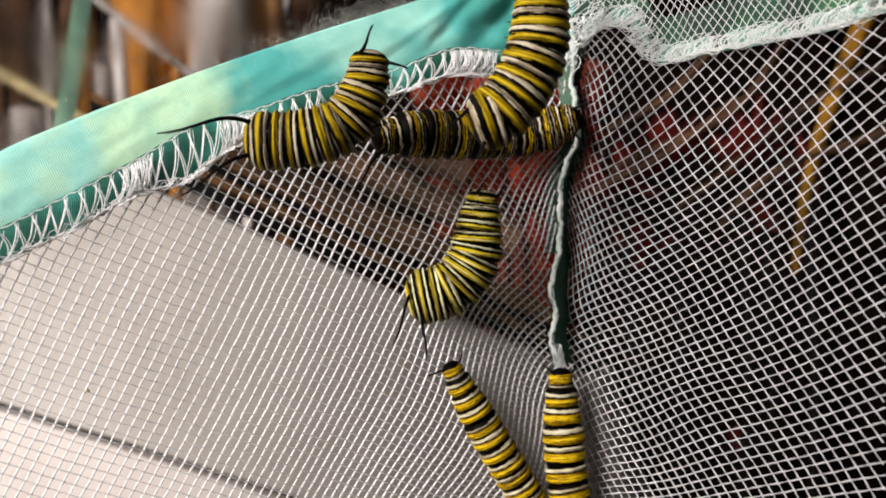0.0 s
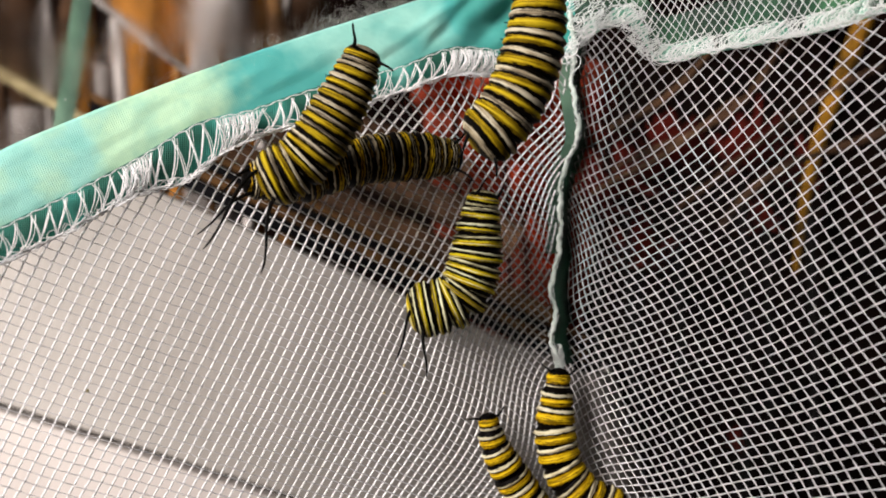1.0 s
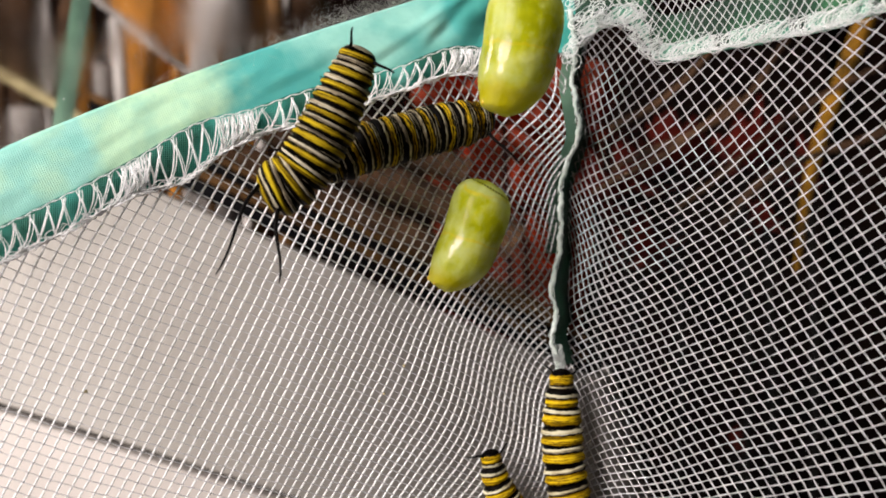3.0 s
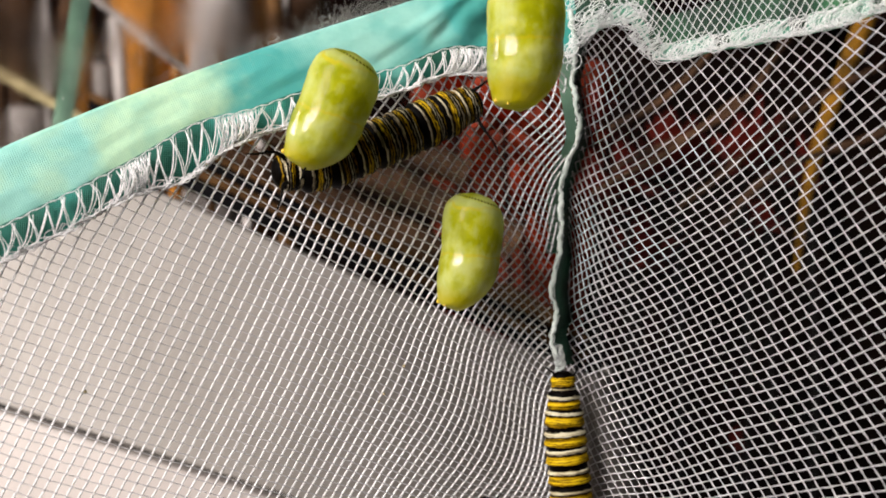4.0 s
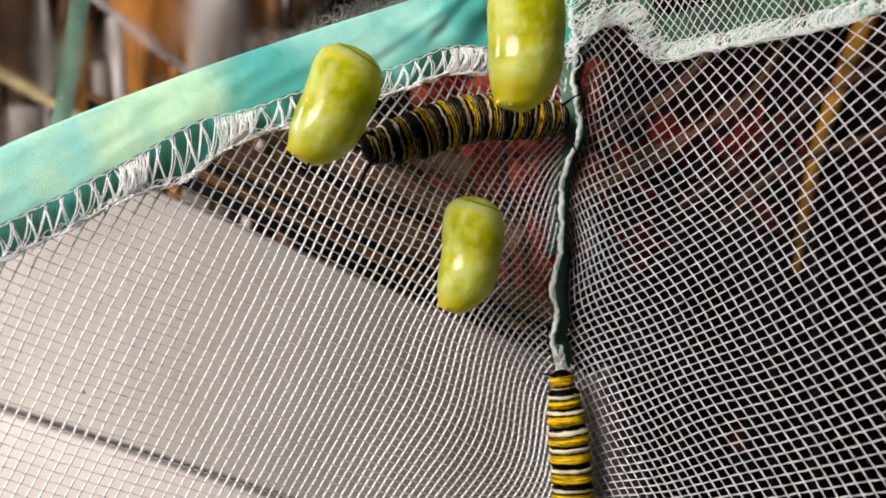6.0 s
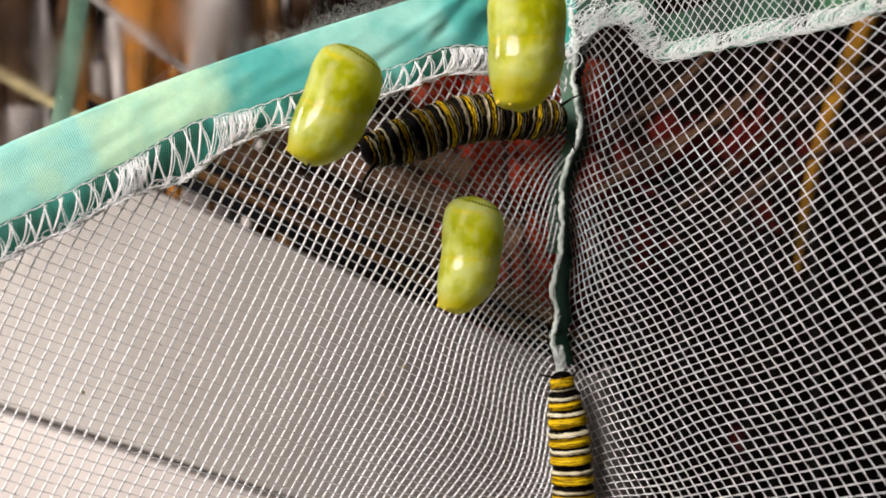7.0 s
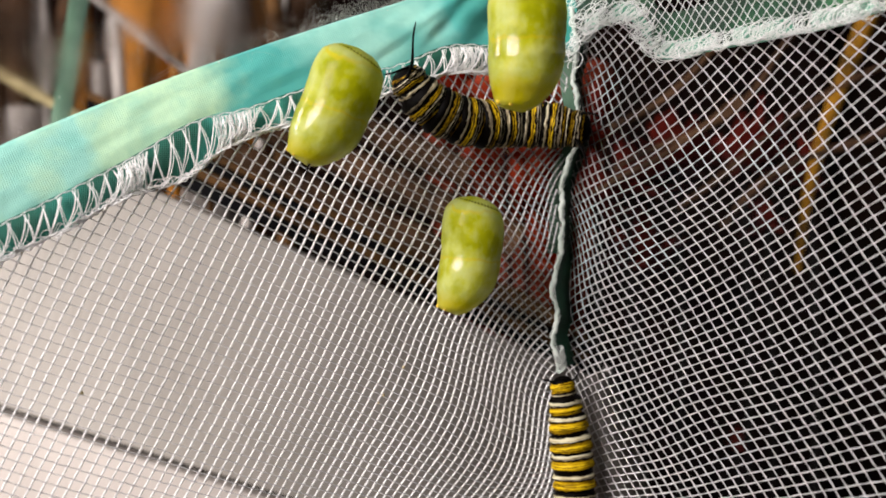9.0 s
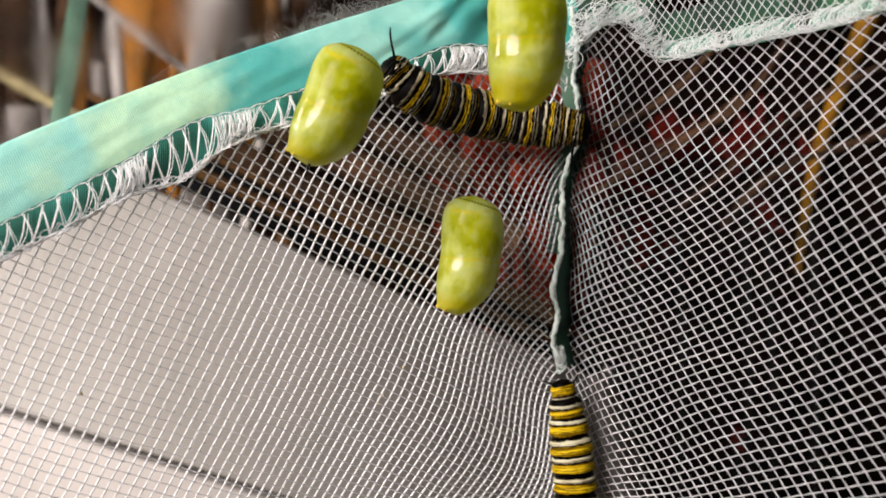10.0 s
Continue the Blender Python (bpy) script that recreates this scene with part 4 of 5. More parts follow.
def frames_of(points, n):
    """Places and turns at n even steps along a centre line: z along the body, x towards the viewer's side."""
    p = spline(points, 120)
    tan = np.gradient(p, axis=0)
    out = []
    for i in range(n):
        k = min(119, max(0, int(round((i + 0.5) / n * 119))))
        z = Vector(tan[k]).normalized()
        x = Vector((0.15, -1, 0.1))
        x = (x - z * x.dot(z)).normalized()
        y = z.cross(x)
        m = Matrix((x, y, z)).transposed().to_4x4()
        m.translation = Vector(metres(p[k]))
        out.append(m)
    return out


def body_radius(i, n, blunt=0.0, taper=0.52):
    """The body tapers towards both ends; blunt makes the head end fuller."""
    u = (i + 0.5) / n
    if blunt:
        return 1.0 - taper * (max(0, 0.48 - u) / 0.48) ** 1.4 + 0.04 * max(0, u - 0.6)
    return 1.0 - taper * (max(0, 0.25 - u) / 0.25) ** 1.5 - (0.30 - blunt) * max(0, u - 0.80) / 0.20


def leg_mesh():
    bm = bmesh.new()
    bmesh.ops.create_cone(bm, cap_ends=True, segments=10, radius1=0.0008, radius2=0.00035, depth=0.0017)
    bmesh.ops.bevel(bm, geom=bm.edges[:], offset=0.00012, segments=1, affect="EDGES")
    me = bpy.data.meshes.new("leg")
    bm.to_mesh(me)
    bm.free()
    me.materials.append(HORN)
    return me


LEG = leg_mesh()


class Animal:
    """One caterpillar: its parts, its centre lines by time and, where it pupates, the chrysalis case inside it."""

    def __init__(self, label, mat, radius, length, group="caterpillars", horns=((8.0, 32, 0.4), (5.0, 40, 0.3)), rings=12, hanging=False, taper=0.52):
        self.root = tagged(new("caterpillar"), label, "caterpillar", group)
        self.radius, self.lines, self.hangs, self.tips, self.plates, self.molt = radius, {}, {}, {}, [], None
        self.n, self.taper = rings, taper
        pitch = length / rings / 3.9
        me = ring_mesh("segment", mat)
        first, final = [ring_mesh("end_segment", mat, dome=(0.7 if hanging else 0.9) * radius * body_radius(i, rings, 0.36 if hanging else 0.0, taper) / pitch) for i in (0, rings - 1)]
        self.rings = []
        for i in range(rings):
            ob = under("segment", first if i == 0 else final if i == rings - 1 else me, self.root)
            r = radius * body_radius(i, rings, 0.36 if hanging else 0.0, taper)
            ob.scale = (r, r, pitch)
            self.rings.append(ob)
            if hanging and i in (2, 3, 4, 5, rings - 4, rings - 3, rings - 2):
                for s in (-0.4, 0.4):
                    leg = under("leg", LEG, ob, "short black leg")
                    leg.matrix_basis = Matrix.LocRotScale((s * MM, 0.95 * MM, 0), Euler((radians(-75), 0, 0)), (0.85 / r, 0.85 / r, 0.95 / r))
        self.horns = []
        for end, (L, angle, thick) in zip((rings - 1, 0), horns):
            for s, turn in zip((-1, 1), angle if isinstance(angle, tuple) else (angle, -angle)):
                ob = under("tentacle", horn_mesh(L * (1 + 0.12 * s), thick), self.root, "thin black tentacle")
                self.horns.append((ob, end, s, turn, L))

    def chrysalis(self, wide, tall, molt, span, curve=0.17, turn=0):
        """The green case, in curved plates that lie inside the larva until its skin slides up."""
        self.wide, self.tall, self.molt, self.span, self.curve, self.turn = wide, tall, molt, span, curve, turn
        # Half widths down the belly side and down the back: the head end is blunt, with a corner at the belly.
        shared = [(0.0, 0.10), (0.012, 0.36), (0.04, 0.62), (0.09, 0.83), (0.15, 0.94), (0.23, 1.0), (0.36, 1.0), (0.48, 0.975)]
        belly = shared + [(0.58, 0.965), (0.68, 0.945), (0.78, 0.885), (0.86, 0.80), (0.92, 0.735), (0.952, 0.68), (0.970, 0.56), (0.988, 0.28), (1.0, 0.03)]
        back = shared + [(0.58, 0.98), (0.68, 0.945), (0.76, 0.87), (0.83, 0.74), (0.89, 0.58), (0.94, 0.40), (0.975, 0.22), (0.99, 0.12), (1.0, 0.03)]
        (bu, br), (du, dr) = [zip(*[tuple(q) for q in spline([(*q, 0.0) for q in side], 200)[:, :2]]) for side in (belly, back)]

        def point(u, a):
            w = 0.5 + 0.5 * math.sin(a)
            r = (w * float(np.interp(u, bu, br)) + (1 - w) * float(np.interp(u, du, dr))) * wide
            waist = 0.10 * curve * math.exp(-((u - 0.50) / 0.12) ** 2) * max(0.0, math.cos(a - 1.2))
            ridge = 0.035 * math.exp(-((u - 0.62) / 0.05) ** 2) * max(0.0, math.cos(a - 0.9))
            wing_case = 0.045 * math.exp(-((u - 0.77) / 0.10) ** 2) * max(0.0, math.cos(a - 0.75)) - 0.02 * math.exp(-((u - 0.33) / 0.16) ** 2) * max(0.0, math.cos(a - 0.65))
            dent = 1 + wing_case + 0.012 * noise.noise((2.4 * math.cos(a) + wide, 2.4 * math.sin(a), u * 6.5)) - waist + ridge
            rib = 1 + 0.004 * math.cos(u * 46) * (1 if u < 0.5 else 0.2)
            lean = -curve * wide * math.sin(math.pi * u ** 1.2)
            return Vector((r * dent * rib * math.cos(a), r * dent * rib * math.sin(a) + lean, u * tall)) * MM

        def normal(u, a):
            e = 0.012
            d1 = point(min(1, u + e), a) - point(max(0, u - e), a)
            d2 = point(u, a + e) - point(u, a - e)
            return d2.cross(d1).normalized()

        K, S = 7, 6
        for i in range(K):
            for j in range(S):
                nu, na = 7, 7
                vs, ns = [], []
                for p in range(nu):
                    for q in range(na):
                        u, a = (i + p / (nu - 1)) / K, 2 * math.pi * (j + q / (na - 1)) / S
                        vs.append(point(u, a))
                        ns.append(normal(u, a))
                fs = [(p * na + q, p * na + q + 1, (p + 1) * na + q + 1, (p + 1) * na + q) for p in range(nu - 1) for q in range(na - 1)]
                me = mesh_of("shell_plate", vs, fs, SHELL)
                flip = 1 if ns[len(ns) // 2].dot(vs[len(vs) // 2] - Vector((0, 0, vs[len(vs) // 2].z))) > 0 else -1
                me.normals_split_custom_set_from_vertices([n * flip for n in ns])
                c = sum(vs, Vector()) / len(vs)
                ob = under("shell_plate", me, self.root, "glossy yellow-green chrysalis shell" if i + j == 0 else "")
                self.plates.append((ob, c, (i + 0.5) / K, i, Matrix.Identity(4)))
        for u, a, size, depth in ((0.945, 1.50, 0.50, 0.5), (0.965, 0.95, 0.42, 0.4), (0.985, -0.3, 0.30, 0.3), (0.90, -0.9, 0.22, 0.1), (0.60, 1.05, 0.24, 0), (0.61, 0.85, 0.2, 0), (0.50, -0.35, 0.2, 0)):
            bm = bmesh.new()
            bmesh.ops.create_icosphere(bm, subdivisions=2, radius=size * MM)
            bmesh.ops.scale(bm, vec=(1, 1, 0.5 + depth), verts=bm.verts[:])
            ob = part("gold_point", bm, GOLD, self.root, "small gold point")
            n = normal(u, a)
            n = n if n.dot(point(u, a) - Vector((0, 0, u * tall * MM))) > 0 else -n
            home = n.to_track_quat("Z", "Y").to_matrix().to_4x4()
            home.translation = point(u, a) - n * 0.18 * MM
            self.plates.append((ob, Vector((0, 0, 0)), u, min(6, int(u * 7)), home))
        return self


def crawl(animal, t, *points):
    animal.lines[t] = points


def feel(animal, which, *rows):
    """Where a tentacle points: (seconds, right, up) of its tip, in thousandths of its distance from the lens."""
    animal.tips[which] = rows


def hang(animal, t, top, tip):
    animal.hangs[t] = (top, tip)


def hang_pose(top, tip, turn=0):
    a, b2 = Vector(metres(top)), Vector(metres(tip))
    z = (b2 - a).normalized()
    x = Vector((0.1, -1, 0))
    x = (x - z * x.dot(z)).normalized()
    m = Matrix((x, z.cross(x), z)).transposed().to_4x4()
    m.translation = a
    return m @ pose(0, 0, 0, 0, 0, turn)


def key_animal(an):
    times = sorted(t for t in an.lines if an.molt is None or t <= an.molt)
    fr = {t: frames_of(an.lines[t], an.n) for t in times}
    after = sorted(t for t in an.hangs if an.molt is not None and t >= an.molt + an.span)
    last = times[-1]
    poses = {t: hang_pose(*an.hangs[t], an.turn) for t in after}
    if an.molt is not None:
        if last < an.molt:
            fr[an.molt] = fr[last]
            times.append(an.molt)
        done, half = an.molt + an.span, an.molt + an.span / 2
        poses[done] = hang_pose(*an.hangs[min(an.hangs, key=lambda t: abs(t - done))], an.turn)
        poses[done + 1 / FPS] = poses[done]
        after = sorted(poses)
        upper = frames_of(spline(an.lines[last], 60)[:26], an.n)
        part_way = hang_pose(*an.hangs[min(an.hangs, key=lambda t: abs(t - half))], an.turn)
    for i, ob in enumerate(an.rings):
        about = pose(0, 0, 0, 180) if i == 0 else Matrix.Identity(4)
        rows = [(t, fr[t][i] @ about) for t in times]
        if an.molt is not None:
            rows.append((half, upper[i] @ about))
            stack = Matrix.Translation((0, -an.curve * an.wide * MM, an.tall * MM * (0.36 + 0.20 * i / (an.n - 1)))) @ pose(0, 0, 0, 72)
            rows += [(t, poses[t] @ stack @ about) for t in after]
        elif times[-1] < 10:
            rows.append((10.0, fr[times[-1]][i] @ about))
        walk(ob, rows)
    for n, (ob, end, s, angle, L) in enumerate(an.horns):
        g = random.Random(n * 7 + int(an.radius * 100))

        def root_of(frame_m):
            r = an.radius * body_radius(end, an.n, 0.0, an.taper) * MM
            return frame_m @ Matrix.Translation((0.35 * r, s * 0.62 * r, (0.8 if end else -0.8) * MM))

        def at(frame_m, sway):
            out = 1 if end else -1
            tip = pose(0, 0, 0, 0 if out > 0 else 180, 0, 0)
            lean = pose(0, 0, 0, (angle + sway) * out, 12, 0)
            return root_of(frame_m) @ lean @ tip

        def pointing(root, dx, dz):
            """The tentacle at its root, its tip dx and dz away; what is left of its length leans towards the lens."""
            full = L * (1 + 0.12 * s) * MM
            rest = max(0.1, 1 - (dx * dx + dz * dz) / full ** 2)
            z = Vector((dx, -math.sqrt(rest) * full, dz)).normalized()
            x = (Vector((0.3, -1, 0.2)) - z * z.dot(Vector((0.3, -1, 0.2)))).normalized()
            m = Matrix((x, z.cross(x), z)).transposed().to_4x4()
            m.translation = root.translation
            return m

        rows = []
        if n in an.tips:
            ts, us, vs = zip(*an.tips[n])
            for t in times:
                root = root_of(fr[t][end])
                near = [min(times, key=lambda q: abs(q - k)) for k in ts]
                gaps = []
                for k, u, v, q in zip(ts, us, vs, near):
                    o = root_of(fr[q][end]).translation
                    d = o.y - 0.0044 * q / 10
                    gaps.append((u * d / 1000 - o.x, v * d / 1000 - (o.z - LENS)))
                rows.append((t, pointing(root, float(np.interp(t, ts, [g2[0] for g2 in gaps])), float(np.interp(t, ts, [g2[1] for g2 in gaps])))))
        else:
            rows = [(t, at(fr[t][end], g.uniform(-12, 12))) for t in times]
        if an.molt is not None:
            rows.append((half, at(upper[end], 20)))
            inner = Matrix.Translation((0.1 * an.wide * MM, s * 0.12 * an.wide * MM, 0.2 * an.tall * MM))
            rows += [(t, poses[t] @ inner) for t in after]
        elif times[-1] < 10:
            rows.append((10.0, rows[-1][1]))
        walk(ob, rows)
    for ob, c, u, i, home in an.plates:
        rows = []
        for t in times:
            k = min(an.n - 2, max(1, int((0.14 + 0.70 * u) * an.n)))
            rows.append((t, fr[t][k] @ Matrix.Translation(-c)))
        rows.append((half, upper[min(an.n - 1, 3 + 2 * i)] @ Matrix.Translation(-c) if i < 2 else part_way @ home))
        rows += [(t, poses[t] @ home) for t in after]
        walk(ob, rows)


band_larva = Animal("striped caterpillar hanging from the cloth band, becoming a green chrysalis", SKIN_PALE, 5.45, 30, rings=11, hanging=True, taper=0.36, horns=((19.0, (45, 18), 0.44), (6.0, 38, 0.38))).chrysalis(6.8, 23.6, 3.0, 0.2, 0.08)
roof_larva = Animal("stout striped caterpillar hanging from the roof, becoming a green chrysalis", SKIN_PALE, 5.9, 36.7, rings=9, hanging=True, taper=0.25, horns=((6.6, (45, 20), 0.45), (5.5, 38, 0.38))).chrysalis(7.3, 25.6, 2.1, 0.1, 0.06, -15)
netting_larva = Animal("greenish striped caterpillar hanging on the netting, becoming a green chrysalis", SKIN_GREEN, 5.6, 30, rings=11, hanging=True, taper=0.46, horns=((12.5, (62, 52), 0.40), (4.0, 40, 0.3))).chrysalis(6.25, 24.0, 2.5, 0.2, 0.16)
crawling_larva = Animal("dark black, white and yellow striped caterpillar crawling on the netting", SKIN_DARK, 5.0, 44, rings=9, taper=0.34, horns=((9.0, 40, 0.36), (12.5, 48, 0.36)))
seam_larva = Animal("yellow, white and black striped caterpillar on the upright seam", SKIN_WARM, 4.35, 54, rings=14, horns=((9.0, 35, 0.34), (3.0, 50, 0.26)))
lower_larva = Animal("small yellow, white and black striped caterpillar low on the netting", SKIN_WARM, 3.9, 56, rings=18, horns=((4.0, 40, 0.28), (3.5, 65, 0.26)))
band_pupa, roof_pupa, netting_pupa = band_larva, roof_larva, netting_larva


def motions():
    crawl(band_larva, 0, (-13.7, 228.0, 36.1), (-14.7, 228.0, 29.7), (-18.4, 228.0, 23.4), (-25.8, 228.0, 20.7), (-34.8, 228.0, 20.2))
    crawl(band_larva, 0.2, (-14.2, 228.0, 36.4), (-16.5, 228.0, 29.7), (-20.5, 228.0, 22.9), (-25.8, 228.0, 17.6), (-32.2, 228.0, 15.4))
    crawl(band_larva, 0.5, (-14.7, 228.0, 36.6), (-17.9, 228.0, 29.7), (-21.6, 228.0, 22.3), (-26.3, 228.0, 16.0), (-30.0, 228.0, 13.0))
    crawl(band_larva, 1, (-14.7, 228.0, 36.6), (-17.9, 228.0, 29.2), (-22.1, 228.0, 21.8), (-26.8, 228.0, 16.0), (-32.1, 228.0, 13.0))
    crawl(band_larva, 1.5, (-15.2, 228.0, 36.5), (-18.4, 228.0, 29.1), (-22.1, 228.0, 21.2), (-27.3, 228.0, 14.4), (-32.1, 228.0, 11.5))
    crawl(band_larva, 2, (-15.7, 228.0, 36.5), (-18.6, 228.0, 29.1), (-22.0, 228.0, 21.2), (-26.8, 228.0, 13.8), (-31.0, 228.0, 10.6))
    crawl(band_larva, 2.7, (-15.5, 228.0, 36.4), (-18.6, 228.0, 29.1), (-22.3, 228.0, 21.2), (-27.0, 228.0, 13.8), (-31.5, 228.0, 11.0))
    crawl(band_larva, 3, (-15.5, 228.0, 36.4), (-18.6, 228.0, 29.0), (-22.3, 228.0, 21.2), (-26.9, 228.0, 13.8), (-31.5, 228.0, 10.9))
    crawl(roof_larva, 0, (18.4, 228.0, 51.4), (18.4, 228.0, 44.6), (17.6, 228.0, 37.2), (14.9, 228.0, 30.8), (10.7, 228.0, 25.5), (7.0, 228.0, 23.6))
    crawl(roof_larva, 0.5, (17.9, 228.0, 51.4), (17.9, 228.0, 44.5), (17.0, 228.0, 37.1), (14.4, 228.0, 29.7), (10.7, 228.0, 23.9), (7.5, 228.0, 21.5))
    crawl(roof_larva, 1, (17.9, 228.0, 51.3), (17.9, 228.0, 44.5), (16.8, 228.0, 37.1), (14.1, 228.0, 29.2), (10.1, 228.0, 23.1), (7.2, 228.0, 20.4))
    crawl(roof_larva, 1.5, (17.8, 228.0, 51.3), (17.8, 228.0, 44.4), (16.8, 228.0, 37.0), (14.0, 228.0, 29.1), (10.1, 228.0, 23.1), (7.2, 228.0, 20.6))
    crawl(roof_larva, 2.1, (17.5, 228.0, 51.2), (17.5, 228.0, 44.4), (17.1, 228.0, 37.0), (15.0, 228.0, 28.6), (11.5, 228.0, 21.7), (8.6, 228.0, 18.4))
    crawl(netting_larva, 0, (8.1, 247.0, 11.0), (7.3, 247.0, 4.7), (6.2, 247.0, -2.2), (1.8, 247.0, -7.9), (-4.8, 247.0, -9.9))
    crawl(netting_larva, 0.5, (8.2, 247.0, 11.0), (7.3, 247.0, 4.7), (6.3, 247.0, -2.7), (2.4, 247.0, -9.1), (-4.7, 247.0, -11.3))
    crawl(netting_larva, 1, (8.2, 247.0, 11.0), (7.3, 247.0, 4.7), (6.4, 247.0, -3.3), (3.0, 247.0, -10.2), (-4.7, 247.0, -12.6))
    crawl(netting_larva, 1.5, (7.8, 247.0, 11.0), (7.1, 247.0, 4.1), (6.1, 247.0, -3.9), (2.6, 247.0, -11.1), (-4.2, 247.0, -14.3))
    crawl(netting_larva, 2, (7.5, 247.0, 11.0), (7.0, 247.0, 3.5), (5.8, 247.0, -4.5), (2.2, 247.0, -12.5), (-3.3, 247.0, -16.2))
    crawl(netting_larva, 2.5, (6.6, 247.0, 11.0), (7.0, 247.0, 3.5), (5.9, 247.0, -4.5), (2.2, 247.0, -13.6), (-3.7, 247.0, -18.4))
    crawl(crawling_larva, 0, (-13.5, 244.0, 22.2), (-5.1, 247.4, 23.4), (5.4, 251.5, 23.5), (17.4, 256.3, 24.5), (28.7, 256.1, 27.2))
    crawl(crawling_larva, 0.15, (-29.1, 237.7, 16.7), (-20.6, 241.1, 16.9), (-11.8, 244.7, 18.3), (-2.8, 248.3, 20.3), (11.3, 253.9, 23.1))
    crawl(crawling_larva, 0.5, (-39.9, 233.4, 13.3), (-30.2, 237.3, 14.2), (-18.4, 242.0, 17.5), (-7.3, 246.5, 18.7), (3.6, 250.8, 19.1))
    crawl(crawling_larva, 1, (-37.9, 234.2, 13.3), (-29.1, 237.7, 13.6), (-18.4, 242.0, 17.2), (-7.3, 246.5, 18.7), (3.0, 250.6, 18.9))
    crawl(crawling_larva, 1.2, (-29.1, 237.8, 14.4), (-21.6, 240.7, 16.6), (-12.9, 244.2, 19.9), (-3.9, 247.8, 22.5), (5.4, 251.5, 24.0))
    crawl(crawling_larva, 1.5, (-21.6, 240.7, 16.3), (-14.5, 243.6, 21.0), (-7.3, 246.5, 22.4), (-0.5, 249.2, 24.6), (8.9, 252.9, 25.3))
    crawl(crawling_larva, 2, (-21.6, 240.7, 16.0), (-14.5, 243.6, 20.7), (-7.3, 246.5, 22.3), (-0.5, 249.2, 24.6), (9.8, 253.3, 25.9))
    crawl(crawling_larva, 2.7, (-21.6, 240.7, 16.0), (-14.5, 243.6, 20.7), (-7.3, 246.5, 22.5), (-0.5, 249.2, 24.5), (9.8, 253.3, 26.1))
    crawl(crawling_larva, 3.8, (-32.6, 236.3, 14.3), (-23.7, 239.9, 16.1), (-15.0, 243.4, 20.1), (-5.0, 247.4, 24.6), (6.3, 251.9, 30.6))
    crawl(crawling_larva, 4.5, (-31.0, 237.0, 15.6), (-21.5, 240.8, 17.3), (-11.7, 244.7, 21.5), (-1.6, 248.7, 25.9), (9.1, 253.0, 29.6))
    crawl(crawling_larva, 5, (-31.5, 236.8, 15.6), (-21.5, 240.8, 17.3), (-11.7, 244.7, 21.5), (-1.6, 248.7, 25.9), (9.1, 253.0, 29.2))
    crawl(crawling_larva, 5.3, (-28.9, 237.8, 15.9), (-20.4, 241.2, 17.9), (-10.6, 245.1, 21.8), (-0.5, 249.2, 24.8), (9.4, 253.2, 29.2))
    crawl(crawling_larva, 5.5, (-21.3, 240.9, 18.0), (-13.9, 243.8, 21.4), (-5.0, 247.4, 22.6), (5.3, 251.5, 25.0), (12.6, 254.4, 31.2), (12.6, 254.4, 40.4))
    crawl(crawling_larva, 5.7, (-15.2, 243.3, 19.7), (-7.2, 246.5, 22.2), (3.0, 250.6, 26.0), (13.6, 254.8, 27.4), (25.5, 259.3, 27.3))
    crawl(crawling_larva, 6.8, (-15.2, 243.3, 19.1), (-7.2, 246.5, 21.8), (3.0, 250.6, 26.0), (13.6, 254.8, 27.4), (25.1, 259.4, 27.3))
    crawl(crawling_larva, 7.5, (-15.2, 243.3, 18.8), (-7.2, 246.5, 22.1), (3.0, 250.6, 25.9), (13.5, 254.8, 27.6), (24.5, 259.2, 27.4))
    crawl(crawling_larva, 8, (-15.5, 243.2, 18.8), (-7.2, 246.5, 22.1), (3.0, 250.6, 25.9), (13.5, 254.8, 27.5), (24.4, 259.2, 27.2))
    crawl(crawling_larva, 8.3, (-19.2, 241.7, 23.9), (-9.4, 245.6, 25.4), (0.7, 249.7, 26.4), (11.2, 253.8, 28.0), (20.8, 257.7, 29.0))
    crawl(crawling_larva, 8.5, (-16.0, 243.0, 24.0), (-7.2, 246.5, 25.5), (3.0, 250.6, 26.7), (13.5, 254.8, 27.5), (26.2, 258.6, 29.1))
    crawl(crawling_larva, 8.7, (-5.0, 247.4, 27.3), (1.8, 250.1, 29.3), (10.0, 253.4, 27.9), (18.9, 256.9, 26.5), (29.6, 255.2, 25.3))
    crawl(crawling_larva, 9, (-8.1, 246.1, 35.0), (-2.7, 248.3, 29.0), (5.3, 251.5, 25.7), (16.5, 255.9, 26.0), (29.6, 255.2, 24.6))
    crawl(crawling_larva, 9.5, (-10.5, 245.2, 36.5), (-4.4, 247.6, 30.1), (4.1, 251.0, 27.0), (15.6, 255.6, 25.9), (29.6, 255.2, 24.6))
    crawl(crawling_larva, 10, (-11.3, 244.9, 36.4), (-5.0, 247.4, 31.1), (4.1, 251.0, 28.2), (15.6, 255.6, 26.4), (29.6, 255.2, 24.6))
    crawl(seam_larva, 0, (24.5, 254.0, -25.2), (24.8, 254.0, -32.3), (25.2, 254.0, -39.4), (25.8, 254.0, -47.0), (27.2, 254.0, -54.7), (28.4, 254.0, -60.0), (29.5, 254.0, -70.7), (30.0, 254.0, -80.0))
    crawl(seam_larva, 0.3, (24.3, 254.0, -25.2), (25.5, 254.0, -32.3), (26.6, 254.0, -39.4), (26.9, 254.0, -45.8), (23.7, 254.0, -50.3), (18.4, 254.0, -51.7), (11.6, 254.0, -61.8), (8.1, 254.0, -71.8))
